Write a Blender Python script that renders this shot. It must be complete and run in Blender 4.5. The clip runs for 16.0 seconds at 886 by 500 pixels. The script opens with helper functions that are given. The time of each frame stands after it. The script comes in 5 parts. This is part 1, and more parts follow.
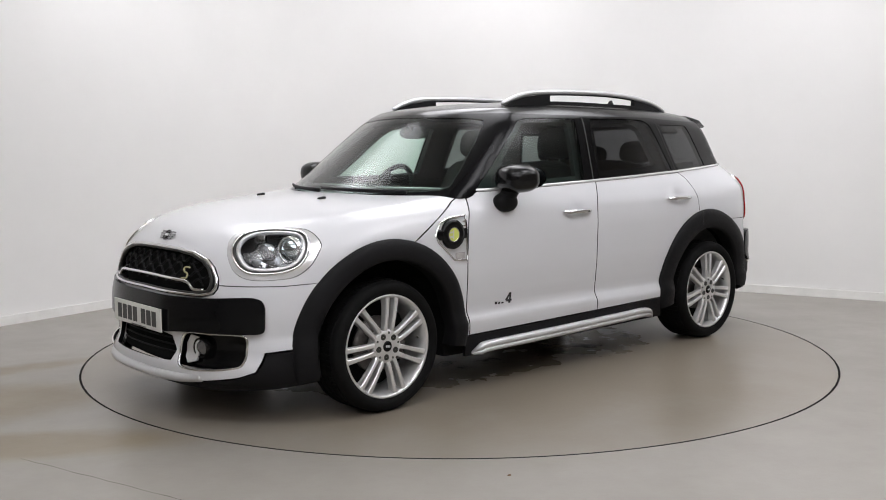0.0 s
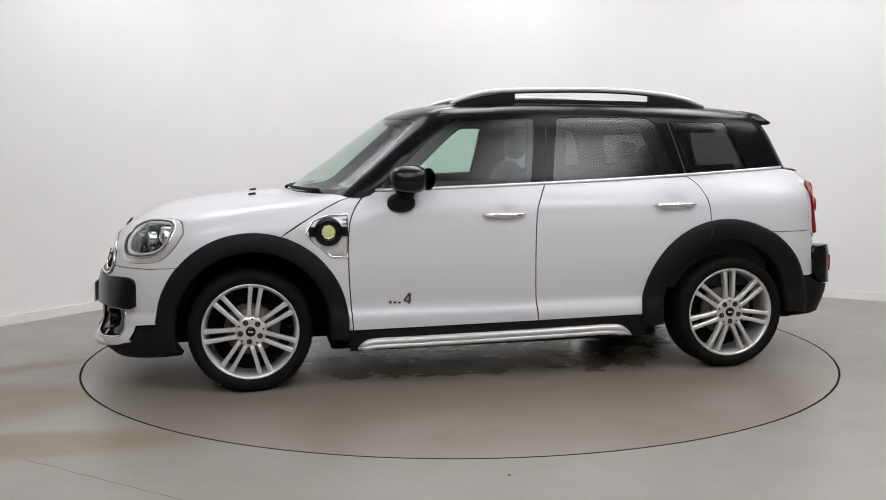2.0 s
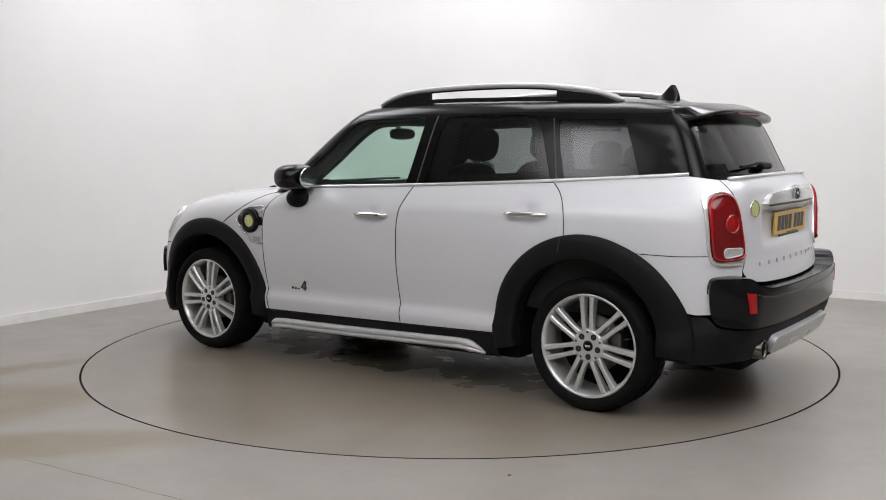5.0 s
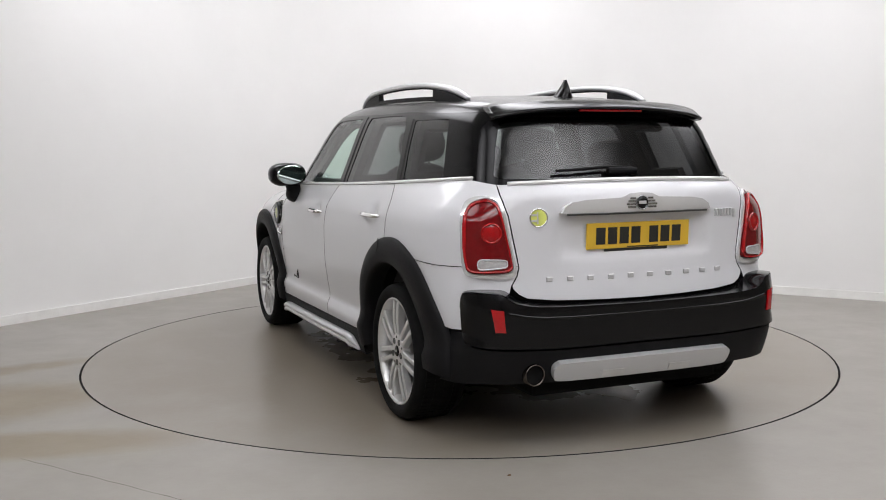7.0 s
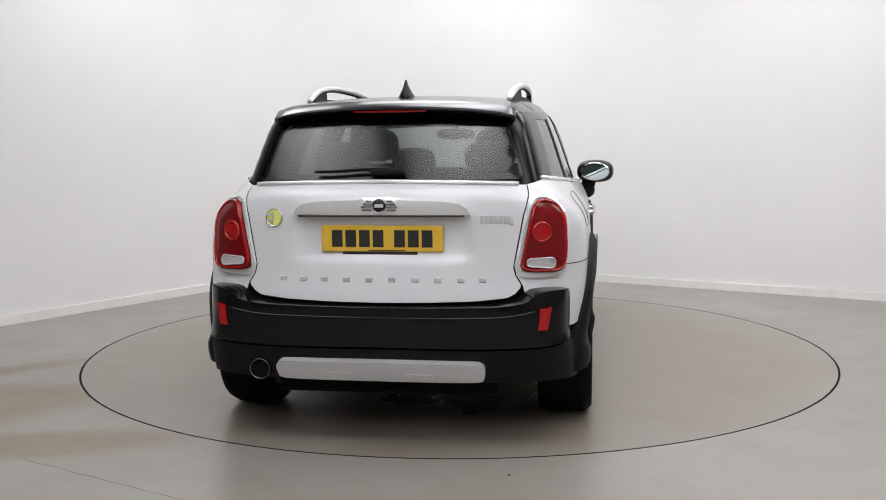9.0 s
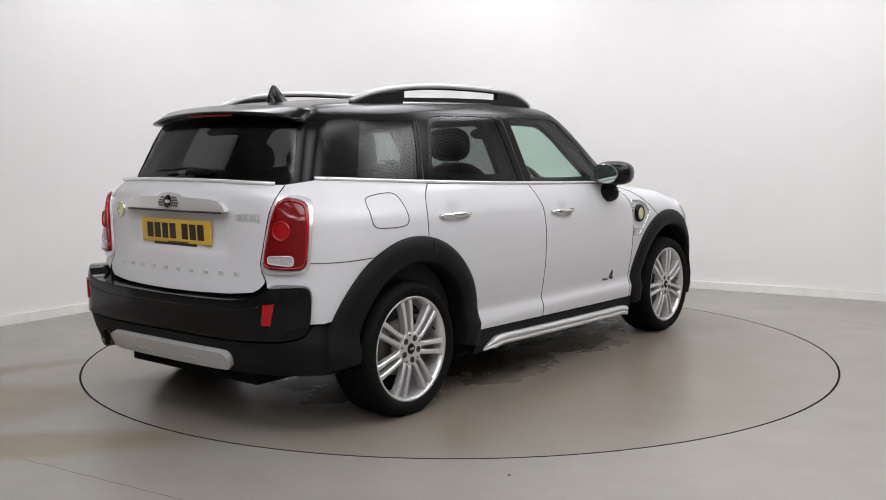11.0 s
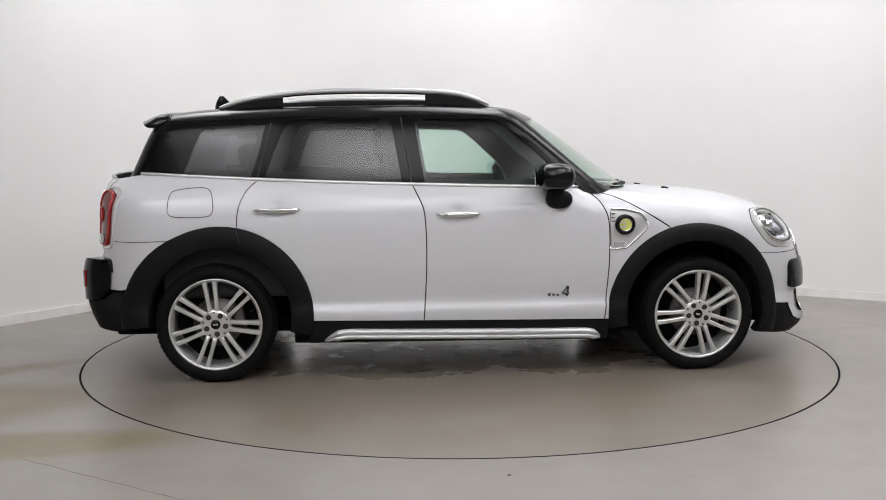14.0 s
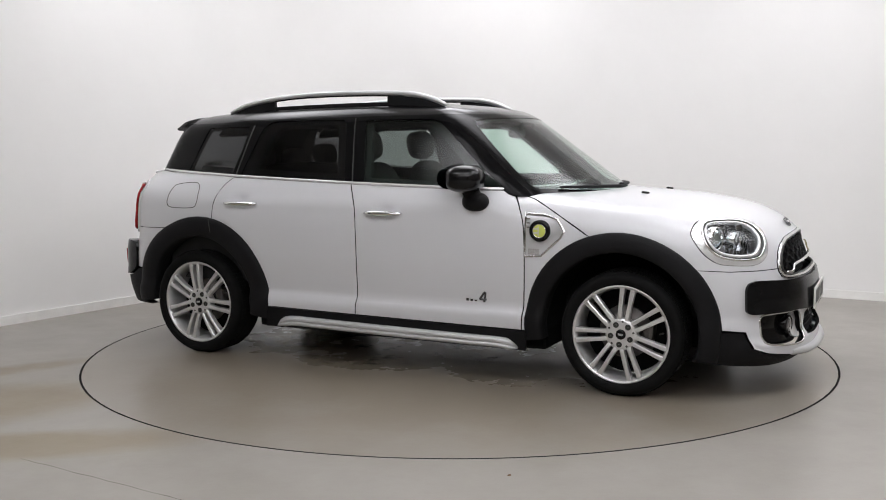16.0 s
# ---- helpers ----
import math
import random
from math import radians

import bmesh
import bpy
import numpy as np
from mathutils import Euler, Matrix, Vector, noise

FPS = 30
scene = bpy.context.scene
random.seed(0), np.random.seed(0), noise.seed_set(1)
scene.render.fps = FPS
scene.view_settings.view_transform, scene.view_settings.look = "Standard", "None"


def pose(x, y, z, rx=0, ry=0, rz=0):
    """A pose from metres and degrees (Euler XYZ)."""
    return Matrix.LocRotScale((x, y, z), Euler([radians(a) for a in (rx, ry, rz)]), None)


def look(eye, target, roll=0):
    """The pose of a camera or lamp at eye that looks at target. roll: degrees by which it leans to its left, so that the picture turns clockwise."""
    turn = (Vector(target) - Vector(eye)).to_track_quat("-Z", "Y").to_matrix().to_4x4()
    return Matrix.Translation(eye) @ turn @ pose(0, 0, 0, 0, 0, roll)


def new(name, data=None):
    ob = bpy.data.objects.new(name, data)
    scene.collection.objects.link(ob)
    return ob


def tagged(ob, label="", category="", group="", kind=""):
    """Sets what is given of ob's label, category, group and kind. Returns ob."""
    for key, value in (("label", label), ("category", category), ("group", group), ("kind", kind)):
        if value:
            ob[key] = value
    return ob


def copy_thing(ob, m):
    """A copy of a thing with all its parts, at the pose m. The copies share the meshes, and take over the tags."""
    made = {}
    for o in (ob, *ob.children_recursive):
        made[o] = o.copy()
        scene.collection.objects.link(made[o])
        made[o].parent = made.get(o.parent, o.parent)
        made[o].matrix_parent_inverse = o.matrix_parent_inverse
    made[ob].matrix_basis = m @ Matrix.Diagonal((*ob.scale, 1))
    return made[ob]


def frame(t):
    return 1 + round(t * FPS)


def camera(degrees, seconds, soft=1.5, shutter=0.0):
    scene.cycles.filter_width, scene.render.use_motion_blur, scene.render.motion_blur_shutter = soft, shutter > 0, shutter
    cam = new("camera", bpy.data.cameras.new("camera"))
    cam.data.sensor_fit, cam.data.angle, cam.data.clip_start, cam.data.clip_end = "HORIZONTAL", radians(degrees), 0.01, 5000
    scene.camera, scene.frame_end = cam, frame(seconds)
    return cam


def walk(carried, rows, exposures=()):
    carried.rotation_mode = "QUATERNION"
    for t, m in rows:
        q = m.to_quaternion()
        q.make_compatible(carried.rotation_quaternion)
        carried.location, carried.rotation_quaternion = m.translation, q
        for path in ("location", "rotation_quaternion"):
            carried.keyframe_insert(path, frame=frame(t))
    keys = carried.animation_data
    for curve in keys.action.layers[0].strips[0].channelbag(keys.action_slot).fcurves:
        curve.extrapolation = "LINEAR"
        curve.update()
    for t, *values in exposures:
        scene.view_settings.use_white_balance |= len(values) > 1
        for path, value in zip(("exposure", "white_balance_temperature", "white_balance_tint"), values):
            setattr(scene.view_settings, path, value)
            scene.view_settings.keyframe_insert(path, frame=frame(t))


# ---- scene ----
# ---- camera ----
cam = camera(48.82, 16.0, 1.0)
STAND = look((0, -6.1207, 1.2684), (-0.0856, -0.1552, 0.6314), -0.42)
walk(cam, [(0.0, STAND), (16.0, STAND)])

# heading of the turntable, degrees by second
TURN = [(0.0, 222.1), (0.5, 214.5), (1.0, 206.7), (1.5, 199.1), (2.0, 191.5), (2.5, 184.0), (3.0, 176.2), (3.5, 168.5),
        (4.0, 160.5), (4.2, 157.4), (5.25, 141.0), (6.3, 124.7), (6.5, 121.5), (7.0, 113.6), (7.5, 105.9), (8.0, 98.1),
        (8.5, 90.4), (9.0, 82.6), (9.5, 75.0), (10.0, 67.2), (10.2, 64.0), (11.25, 48.0), (12.3, 32.0), (12.5, 28.9), (13.0, 21.1),
        (13.5, 13.4), (14.0, 5.7), (14.5, -1.9), (15.0, -9.6), (15.5, -17.2), (16.0, -24.8)]

# ---- world and light ----
world = bpy.data.worlds.new("world")
scene.world = world
world.use_nodes = True
world.node_tree.nodes["Background"].inputs[0].default_value = (0.9, 0.95, 1.0, 1)
world.node_tree.nodes["Background"].inputs[1].default_value = 0.05
scene.view_settings.exposure = 0.0
# ---- materials ----
def nodes_of(name):
    m = bpy.data.materials.new(name)
    m.use_nodes = True
    nt = m.node_tree
    return m, nt, nt.nodes["Principled BSDF"]


def mat(name, color, rough=0.5, metal=0.0, coat=0.0, vary=0.0, scale=8.0, bump=0.0, bscale=60.0, spec=0.5, rvary=0.0, stretch=None):
    """A plain surface with grain at two scales, in the colour, the gloss and the relief."""
    m, nt, b = nodes_of(name)
    b.inputs["Base Color"].default_value = (*color, 1)
    b.inputs["Roughness"].default_value = rough
    b.inputs["Metallic"].default_value = metal
    b.inputs["Coat Weight"].default_value = coat
    b.inputs["Coat Roughness"].default_value = 0.03
    b.inputs["Specular IOR Level"].default_value = spec
    tc = nt.nodes.new("ShaderNodeTexCoord")
    src = tc.outputs["Object"]
    if stretch:
        mp = nt.nodes.new("ShaderNodeMapping")
        mp.inputs["Scale"].default_value = stretch
        nt.links.new(src, mp.inputs["Vector"])
        src = mp.outputs["Vector"]
    if vary or rvary:
        a = nt.nodes.new("ShaderNodeTexNoise")
        a.inputs["Scale"].default_value, a.inputs["Detail"].default_value, a.inputs["Roughness"].default_value = scale, 8, 0.62
        nt.links.new(src, a.inputs["Vector"])
        if vary:
            r = nt.nodes.new("ShaderNodeMapRange")
            r.inputs[1].default_value, r.inputs[2].default_value = 0.3, 0.7
            r.inputs[3].default_value, r.inputs[4].default_value = 1 - vary, 1 + vary
            nt.links.new(a.outputs["Fac"], r.inputs[0])
            mx = nt.nodes.new("ShaderNodeVectorMath")
            mx.operation = "SCALE"
            mx.inputs[0].default_value = color
            nt.links.new(r.outputs[0], mx.inputs["Scale"])
            nt.links.new(mx.outputs[0], b.inputs["Base Color"])
        if rvary:
            r = nt.nodes.new("ShaderNodeMapRange")
            r.inputs[1].default_value, r.inputs[2].default_value = 0.3, 0.7
            r.inputs[3].default_value, r.inputs[4].default_value = max(0, rough - rvary), min(1, rough + rvary)
            nt.links.new(a.outputs["Fac"], r.inputs[0])
            nt.links.new(r.outputs[0], b.inputs["Roughness"])
    if bump:
        n = nt.nodes.new("ShaderNodeTexNoise")
        n.inputs["Scale"].default_value, n.inputs["Detail"].default_value = bscale, 6
        nt.links.new(src, n.inputs["Vector"])
        bp = nt.nodes.new("ShaderNodeBump")
        bp.inputs["Strength"].default_value, bp.inputs["Distance"].default_value = bump, 0.004
        nt.links.new(n.outputs["Fac"], bp.inputs["Height"])
        nt.links.new(bp.outputs["Normal"], b.inputs["Normal"])
    return m


def glass(name, tint, alpha_dark):
    """Thin pane: clear film that darkens what is behind it, with a mirror-like face."""
    m, nt, b = nodes_of(name)
    nt.nodes.remove(b)
    out = nt.nodes["Material Output"]
    tr = nt.nodes.new("ShaderNodeBsdfTransparent")
    tr.inputs[0].default_value = (*[c * alpha_dark for c in tint], 1)
    gl = nt.nodes.new("ShaderNodeBsdfGlossy")
    gl.inputs["Roughness"].default_value = 0.16
    gl.inputs[0].default_value = (1, 1, 1, 1)
    fr = nt.nodes.new("ShaderNodeLayerWeight")
    fr.inputs[0].default_value = 0.5
    pw = nt.nodes.new("ShaderNodeMath")
    pw.operation = "POWER"
    pw.inputs[1].default_value = 5.0
    add = nt.nodes.new("ShaderNodeMath")
    add.operation = "MULTIPLY_ADD"
    add.inputs[1].default_value, add.inputs[2].default_value = 0.85, 0.036
    mx = nt.nodes.new("ShaderNodeMixShader")
    nt.links.new(fr.outputs["Facing"], pw.inputs[0])
    nt.links.new(pw.outputs[0], add.inputs[0])
    nt.links.new(add.outputs[0], mx.inputs[0])
    nt.links.new(tr.outputs[0], mx.inputs[1])
    nt.links.new(gl.outputs[0], mx.inputs[2])
    nt.links.new(mx.outputs[0], out.inputs[0])
    return m


def diffuser(name, color, strength):
    """Backlit lamp sheet, brightest in the middle and fading to its rim."""
    m, nt, b = nodes_of(name)
    b.inputs["Base Color"].default_value = (0.8, 0.8, 0.8, 1)
    b.inputs["Emission Color"].default_value = (*color, 1)
    tc = nt.nodes.new("ShaderNodeTexCoord")
    mp = nt.nodes.new("ShaderNodeMapping")
    mp.inputs["Scale"].default_value = (0.98, 0.98, 0.1)
    gr = nt.nodes.new("ShaderNodeTexGradient")
    gr.gradient_type = "QUADRATIC_SPHERE"
    mul = nt.nodes.new("ShaderNodeMath")
    mul.operation = "MULTIPLY_ADD"
    mul.inputs[1].default_value, mul.inputs[2].default_value = strength * 0.95, strength * 0.40
    nt.links.new(tc.outputs["Object"], mp.inputs[0])
    nt.links.new(mp.outputs[0], gr.inputs[0])
    nt.links.new(gr.outputs[1], mul.inputs[0])
    nt.links.new(mul.outputs[0], b.inputs["Emission Strength"])
    return m


def floor_material(name, seedv, stain):
    """Trowelled grey resin floor: soft clouds, fine grit, brown stains, uneven gloss."""
    m, nt, b = nodes_of(name)
    tc = nt.nodes.new("ShaderNodeTexCoord")

    def noise_at(scale, detail, off, stretch=(1, 1, 1)):
        mp = nt.nodes.new("ShaderNodeMapping")
        mp.inputs["Location"].default_value = (off + seedv, off * 0.7, 0)
        mp.inputs["Scale"].default_value = stretch
        n = nt.nodes.new("ShaderNodeTexNoise")
        n.inputs["Scale"].default_value, n.inputs["Detail"].default_value, n.inputs["Roughness"].default_value = scale, detail, 0.6
        nt.links.new(tc.outputs["Object"], mp.inputs[0])
        nt.links.new(mp.outputs[0], n.inputs["Vector"])
        return n.outputs["Fac"]

    def ramp(src, stops):
        r = nt.nodes.new("ShaderNodeValToRGB")
        r.color_ramp.elements[0].position, r.color_ramp.elements[0].color = stops[0][0], (*stops[0][1], 1)
        r.color_ramp.elements[1].position, r.color_ramp.elements[1].color = stops[1][0], (*stops[1][1], 1)
        nt.links.new(src, r.inputs[0])
        return r.outputs[0]

    def mix(kind, f, a, c):
        x = nt.nodes.new("ShaderNodeMix")
        x.data_type, x.blend_type = "RGBA", kind
        if isinstance(f, float):
            x.inputs[0].default_value = f
        else:
            nt.links.new(f, x.inputs[0])
        for k, v in ((6, a), (7, c)):
            if isinstance(v, tuple):
                x.inputs[k].default_value = (*v, 1)
            else:
                nt.links.new(v, x.inputs[k])
        return x.outputs[2]
    base = ramp(noise_at(0.7, 4, 1.0), [(0.3, FLOOR_A), (0.7, FLOOR_B)])
    base = mix("MULTIPLY", 0.25, base, ramp(noise_at(14, 8, 3.0), [(0.25, (0.75, 0.75, 0.75)), (0.75, (1, 1, 1))]))
    def streak(x, y, a, lx, ly):
        """Soft oval mask broken up by noise."""
        mp = nt.nodes.new("ShaderNodeMapping")
        mp.vector_type = "TEXTURE"
        mp.inputs["Location"].default_value, mp.inputs["Rotation"].default_value, mp.inputs["Scale"].default_value = (x, y, 0), (0, 0, radians(a)), (lx, ly, 1)
        gr = nt.nodes.new("ShaderNodeTexGradient")
        gr.gradient_type = "SPHERICAL"
        nt.links.new(tc.outputs["Object"], mp.inputs[0])
        nt.links.new(mp.outputs[0], gr.inputs[0])
        mk = nt.nodes.new("ShaderNodeMath")
        mk.operation = "MULTIPLY"
        st = nt.nodes.new("ShaderNodeMapRange")
        st.inputs[1].default_value, st.inputs[2].default_value, st.inputs[3].default_value, st.inputs[4].default_value = 0.3, 0.65, 1.3, 3.0
        st2 = noise_at(2.2, 5, x)
        nt.links.new(st2, st.inputs[0])
        nt.links.new(st.outputs[0], mk.inputs[0])
        nt.links.new(gr.outputs[1], mk.inputs[1])
        mk.use_clamp = True
        return mk.outputs[0]
    wet = None
    if stain:
        for args in ((-2.75, -0.75, 36, 1.0, 0.16), (-1.95, -2.08, 10, 1.0, 0.24), (-2.6, -1.5, 25, 1.1, 0.5)):
            base = mix("MIX", streak(*args), base, (0.205, 0.168, 0.110))
    else:
        base = mix("MIX", streak(0, 0, 0, 2.9, 2.9), base, (0.205, 0.177, 0.138))
        wm = nt.nodes.new("ShaderNodeMath")
        wm.operation = "MULTIPLY"
        nt.links.new(noise_at(2.3, 5, 4.0), wm.inputs[0])
        nt.links.new(streak(0, 0, 0, 2.3, 1.25), wm.inputs[1])
        wet = wm.outputs[0]
        base = mix("MULTIPLY", ramp(wet, [(0.36, (0, 0, 0)), (0.70, (0.55, 0.55, 0.55))]), base, (0.55, 0.52, 0.48))
    specks = ramp(noise_at(95, 2, 8.0), [(0.72, (1, 1, 1)), (0.78, (0.45, 0.42, 0.38))])
    base = mix("MULTIPLY", 0.35, base, specks)
    nt.links.new(base, b.inputs["Base Color"])
    rr = nt.nodes.new("ShaderNodeMapRange")
    rr.inputs[1].default_value, rr.inputs[2].default_value = (0.0, 1.0) if stain else (0.36, 0.58)
    rr.inputs[3].default_value, rr.inputs[4].default_value = (0.22, 0.44) if stain else (0.29, 0.18)
    nt.links.new(noise_at(3.0, 6, 11.0) if wet is None else wet, rr.inputs[0])
    nt.links.new(rr.outputs[0], b.inputs["Roughness"])
    bp = nt.nodes.new("ShaderNodeBump")
    bp.inputs["Strength"].default_value, bp.inputs["Distance"].default_value = 0.15, 0.003
    nt.links.new(noise_at(30, 8, 2.0), bp.inputs["Height"])
    nt.links.new(bp.outputs[0], b.inputs["Normal"])
    return m


FLOOR_A, FLOOR_B = (0.240, 0.221, 0.192), (0.300, 0.282, 0.254)
M_WALL = mat("white_wall_paint", (0.80, 0.79, 0.775), 0.75, vary=0.02, scale=1.3, bump=0.012, bscale=60)
M_DARKWALL = mat("dark_workshop_paint", (0.22, 0.20, 0.17), 0.8, vary=0.15, scale=0.8, bump=0.05, bscale=80)
M_SKIRT = mat("white_skirting_paint", (0.80, 0.79, 0.765), 0.55, vary=0.05, scale=9, bump=0.1, bscale=40)
M_CEIL = mat("white_ceiling_paint", (0.8, 0.8, 0.79), 0.8, vary=0.02, scale=2)
M_FLOOR = floor_material("grey_resin_floor", 0.0, True)
M_DISC = floor_material("grey_turntable_floor", 7.3, False)
M_GAP = mat("dark_gap", (0.02, 0.02, 0.02), 0.8, vary=0.3, scale=20)
M_LAMP = diffuser("lamp_diffuser", (0.975, 0.973, 1.015), 7.1)

# ---- mesh helpers ----
def part(name, bm, material, parent=None, label="", smooth=False):
    me = bpy.data.meshes.new(name)
    bm.to_mesh(me)
    bm.free()
    return link_mesh(name, me, material, parent, label, smooth)


def link_mesh(name, me, material, parent=None, label="", smooth=False):
    if material and not me.materials:
        me.materials.append(material)
    if smooth:
        me.shade_smooth()
    ob = new(name, me)
    if parent is not None:
        ob.parent = parent
    if label:
        tagged(ob, label)
    return ob


def add_box(bm, x0, x1, y0, y1, z0, z1, bevel=0.0, seg=2, m=None):
    vs = [bm.verts.new((x, y, z)) for x in (x0, x1) for y in (y0, y1) for z in (z0, z1)]
    fs = [bm.faces.new([vs[i] for i in f]) for f in ((0, 1, 3, 2), (4, 6, 7, 5), (0, 4, 5, 1), (2, 3, 7, 6), (0, 2, 6, 4), (1, 5, 7, 3))]
    if bevel:
        es = list({e for f in fs for e in f.edges})
        r = bmesh.ops.bevel(bm, geom=es, offset=bevel, segments=seg, profile=0.6, affect="EDGES")
        vs = list({v for v in r["verts"]} | {v for v in vs if v.is_valid})
    if m is not None:
        for v in vs:
            v.co = m @ v.co
    return vs


def lathe(bm, prof, n=48, m=None, close=False):
    """Turns a profile of (radius, height) about z."""
    rings = []
    for r, h in prof:
        rings.append([bm.verts.new((r * math.cos(2 * math.pi * k / n), r * math.sin(2 * math.pi * k / n), h)) for k in range(n)])
    for a, c in zip(rings, rings[1:]):
        for k in range(n):
            bm.faces.new((a[k], a[(k + 1) % n], c[(k + 1) % n], c[k]))
    if close:
        bm.faces.new(rings[0][::-1])
        bm.faces.new(rings[-1])
    if m is not None:
        for ring in rings:
            for v in ring:
                v.co = m @ v.co


def tube(bm, pts, rad, n=10, flat=1.0, closed=False):
    """A bar that follows points; rad may be a number or one for each point."""
    pts = [Vector(p) for p in pts]
    k = len(pts)
    rings = []
    for i, p in enumerate(pts):
        a = pts[(i - 1) % k] if closed or i else p
        c = pts[(i + 1) % k] if closed or i < k - 1 else p
        d = (c - a).normalized()
        s = d.cross(Vector((0, 0, 1)))
        s = s.normalized() if s.length > 1e-4 else Vector((0, 1, 0))
        u = s.cross(d)
        r = rad[i] if isinstance(rad, (list, tuple)) else rad
        rings.append([bm.verts.new(p + r * (math.cos(2 * math.pi * j / n) * s + flat * math.sin(2 * math.pi * j / n) * u)) for j in range(n)])
    for i in range(k if closed else k - 1):
        a, c = rings[i], rings[(i + 1) % k]
        for j in range(n):
            bm.faces.new((a[j], a[(j + 1) % n], c[(j + 1) % n], c[j]))
    if not closed:
        bm.faces.new(rings[0][::-1])
        bm.faces.new(rings[-1])


# ---- room ----
CORNER, TURN_L, RAD = Vector((-1.0, 4.25)), 2.7, 1.6


WAY_L, WAY_R = Vector((-0.55, -0.835)).normalized(), Vector((0.866, -0.5)).normalized()


def wall_line():
    """Plan of the white wall's inner face: two straight runs and a coved corner."""
    n = 60
    pts = [CORNER + WAY_L * 6.4]
    a, c = CORNER + WAY_L * RAD, CORNER + WAY_R * RAD
    for k in range(n + 1):
        t = k / n
        pts.append((1 - t) ** 2 * a + 2 * t * (1 - t) * CORNER + t * t * c)
    return pts + [CORNER + WAY_R * 6.9]


def room():
    line = wall_line()
    dark = [line[-1], CORNER + WAY_R * 9.5, CORNER + WAY_R * 9.5 + WAY_L * 12.5, CORNER + WAY_L * 12.5, line[0]]
    high = 3.7
    mid = Vector((0.5, -1.5))

    def run(plan, thick0, thick1, z0, z1, name, material, label):
        bm = bmesh.new()
        rows = []
        k = len(plan)
        for i, p in enumerate(plan):
            a, c = plan[max(i - 1, 0)], plan[min(i + 1, k - 1)]
            d1, d2 = (p - a), (c - p)
            d = (d1.normalized() if d1.length else d2.normalized()) + (d2.normalized() if d2.length else d1.normalized())
            nrm = Vector((-d.y, d.x)).normalized()
            if nrm.dot(p - mid) < 0:
                nrm = -nrm
            rows.append([bm.verts.new((*(p + nrm * t), z)) for t, z in ((thick0, z0), (thick0, z1), (thick1, z1), (thick1, z0))])
        for i in range(k - 1):
            a, c = rows[i], rows[i + 1]
            for j in range(4):
                bm.faces.new((a[j], c[j], c[(j + 1) % 4], a[(j + 1) % 4]))
        bm.faces.new(rows[0])
        bm.faces.new(rows[-1][::-1])
        bmesh.ops.recalc_face_normals(bm, faces=bm.faces)
        ob = part(name, bm, material, None, label, True)
        ob.data.set_sharp_from_angle(angle=radians(25))
        return tagged(ob, kind="structure", category=name.split("_")[0])
    run(line, 0.0, 0.2, -0.02, high, "wall_north", M_WALL, "plain white painted studio wall with a coved corner")
    run(dark, 0.01, 0.2, -0.02, high, "wall_south", M_DARKWALL, "plain dark wall behind the camera")
    run(line, -0.018, -0.002, 0.0, 0.068, "baseboard", M_SKIRT, "low white painted skirting board, slightly scuffed")
    line = line + dark[1:-1]
    bm = bmesh.new()
    bm.faces.new([bm.verts.new((p.x, p.y, high - 0.01)) for p in line])
    r = bmesh.ops.extrude_face_region(bm, geom=bm.faces[:])
    for v in [g for g in r["geom"] if isinstance(g, bmesh.types.BMVert)]:
        v.co.z += 0.15
    bmesh.ops.recalc_face_normals(bm, faces=bm.faces)
    tagged(part("ceiling", bm, M_CEIL), "plain white painted ceiling", "ceiling", kind="structure")
    # floor with a round opening for the turntable
    bm = bmesh.new()
    n = 128
    inner = [bm.verts.new((R_TABLE * math.cos(2 * math.pi * i / n), R_TABLE * math.sin(2 * math.pi * i / n), 0)) for i in range(n)]
    outer = [bm.verts.new((16 * math.cos(2 * math.pi * i / n), 16 * math.sin(2 * math.pi * i / n), 0)) for i in range(n)]
    for i in range(n):
        j = (i + 1) % n
        bm.faces.new((inner[i], outer[i], outer[j], inner[j]))
    tagged(part("floor", bm, M_FLOOR), "grey resin-coated concrete floor with brown tyre stains", "floor", kind="structure")
    bm = bmesh.new()
    lathe(bm, [(R_TABLE, -0.001), (R_TABLE, -0.05), (R_TABLE - 0.06, -0.05)], 128)
    tagged(part("turntable_pit", bm, M_GAP), "dark gap round the turntable", "gap", kind="structure")


R_TABLE = 2.262


def floor_joint():
    """Thin crack across the floor."""
    bm = bmesh.new()
    rng = random.Random(4)
    a, c = Vector((-1.80, -2.24)), Vector((-0.70, -2.90))
    n = Vector((0.55, 0.83)).normalized()
    last = None
    for k in range(25):
        p = a + (c - a) * k / 24 + n * rng.uniform(-0.004, 0.004)
        w = rng.uniform(0.0008, 0.0022)
        now = [bm.verts.new((*(p + n * d), 0.0012)) for d in (w, -w)]
        if last:
            bm.faces.new((last[0], last[1], now[1], now[0]))
        last = now
    tagged(part("floor_crack", bm, mat("crack_dirt", (0.10, 0.085, 0.065), 0.9, vary=0.2, scale=30)), "thin dark crack in the floor coating", "crack", kind="structure")


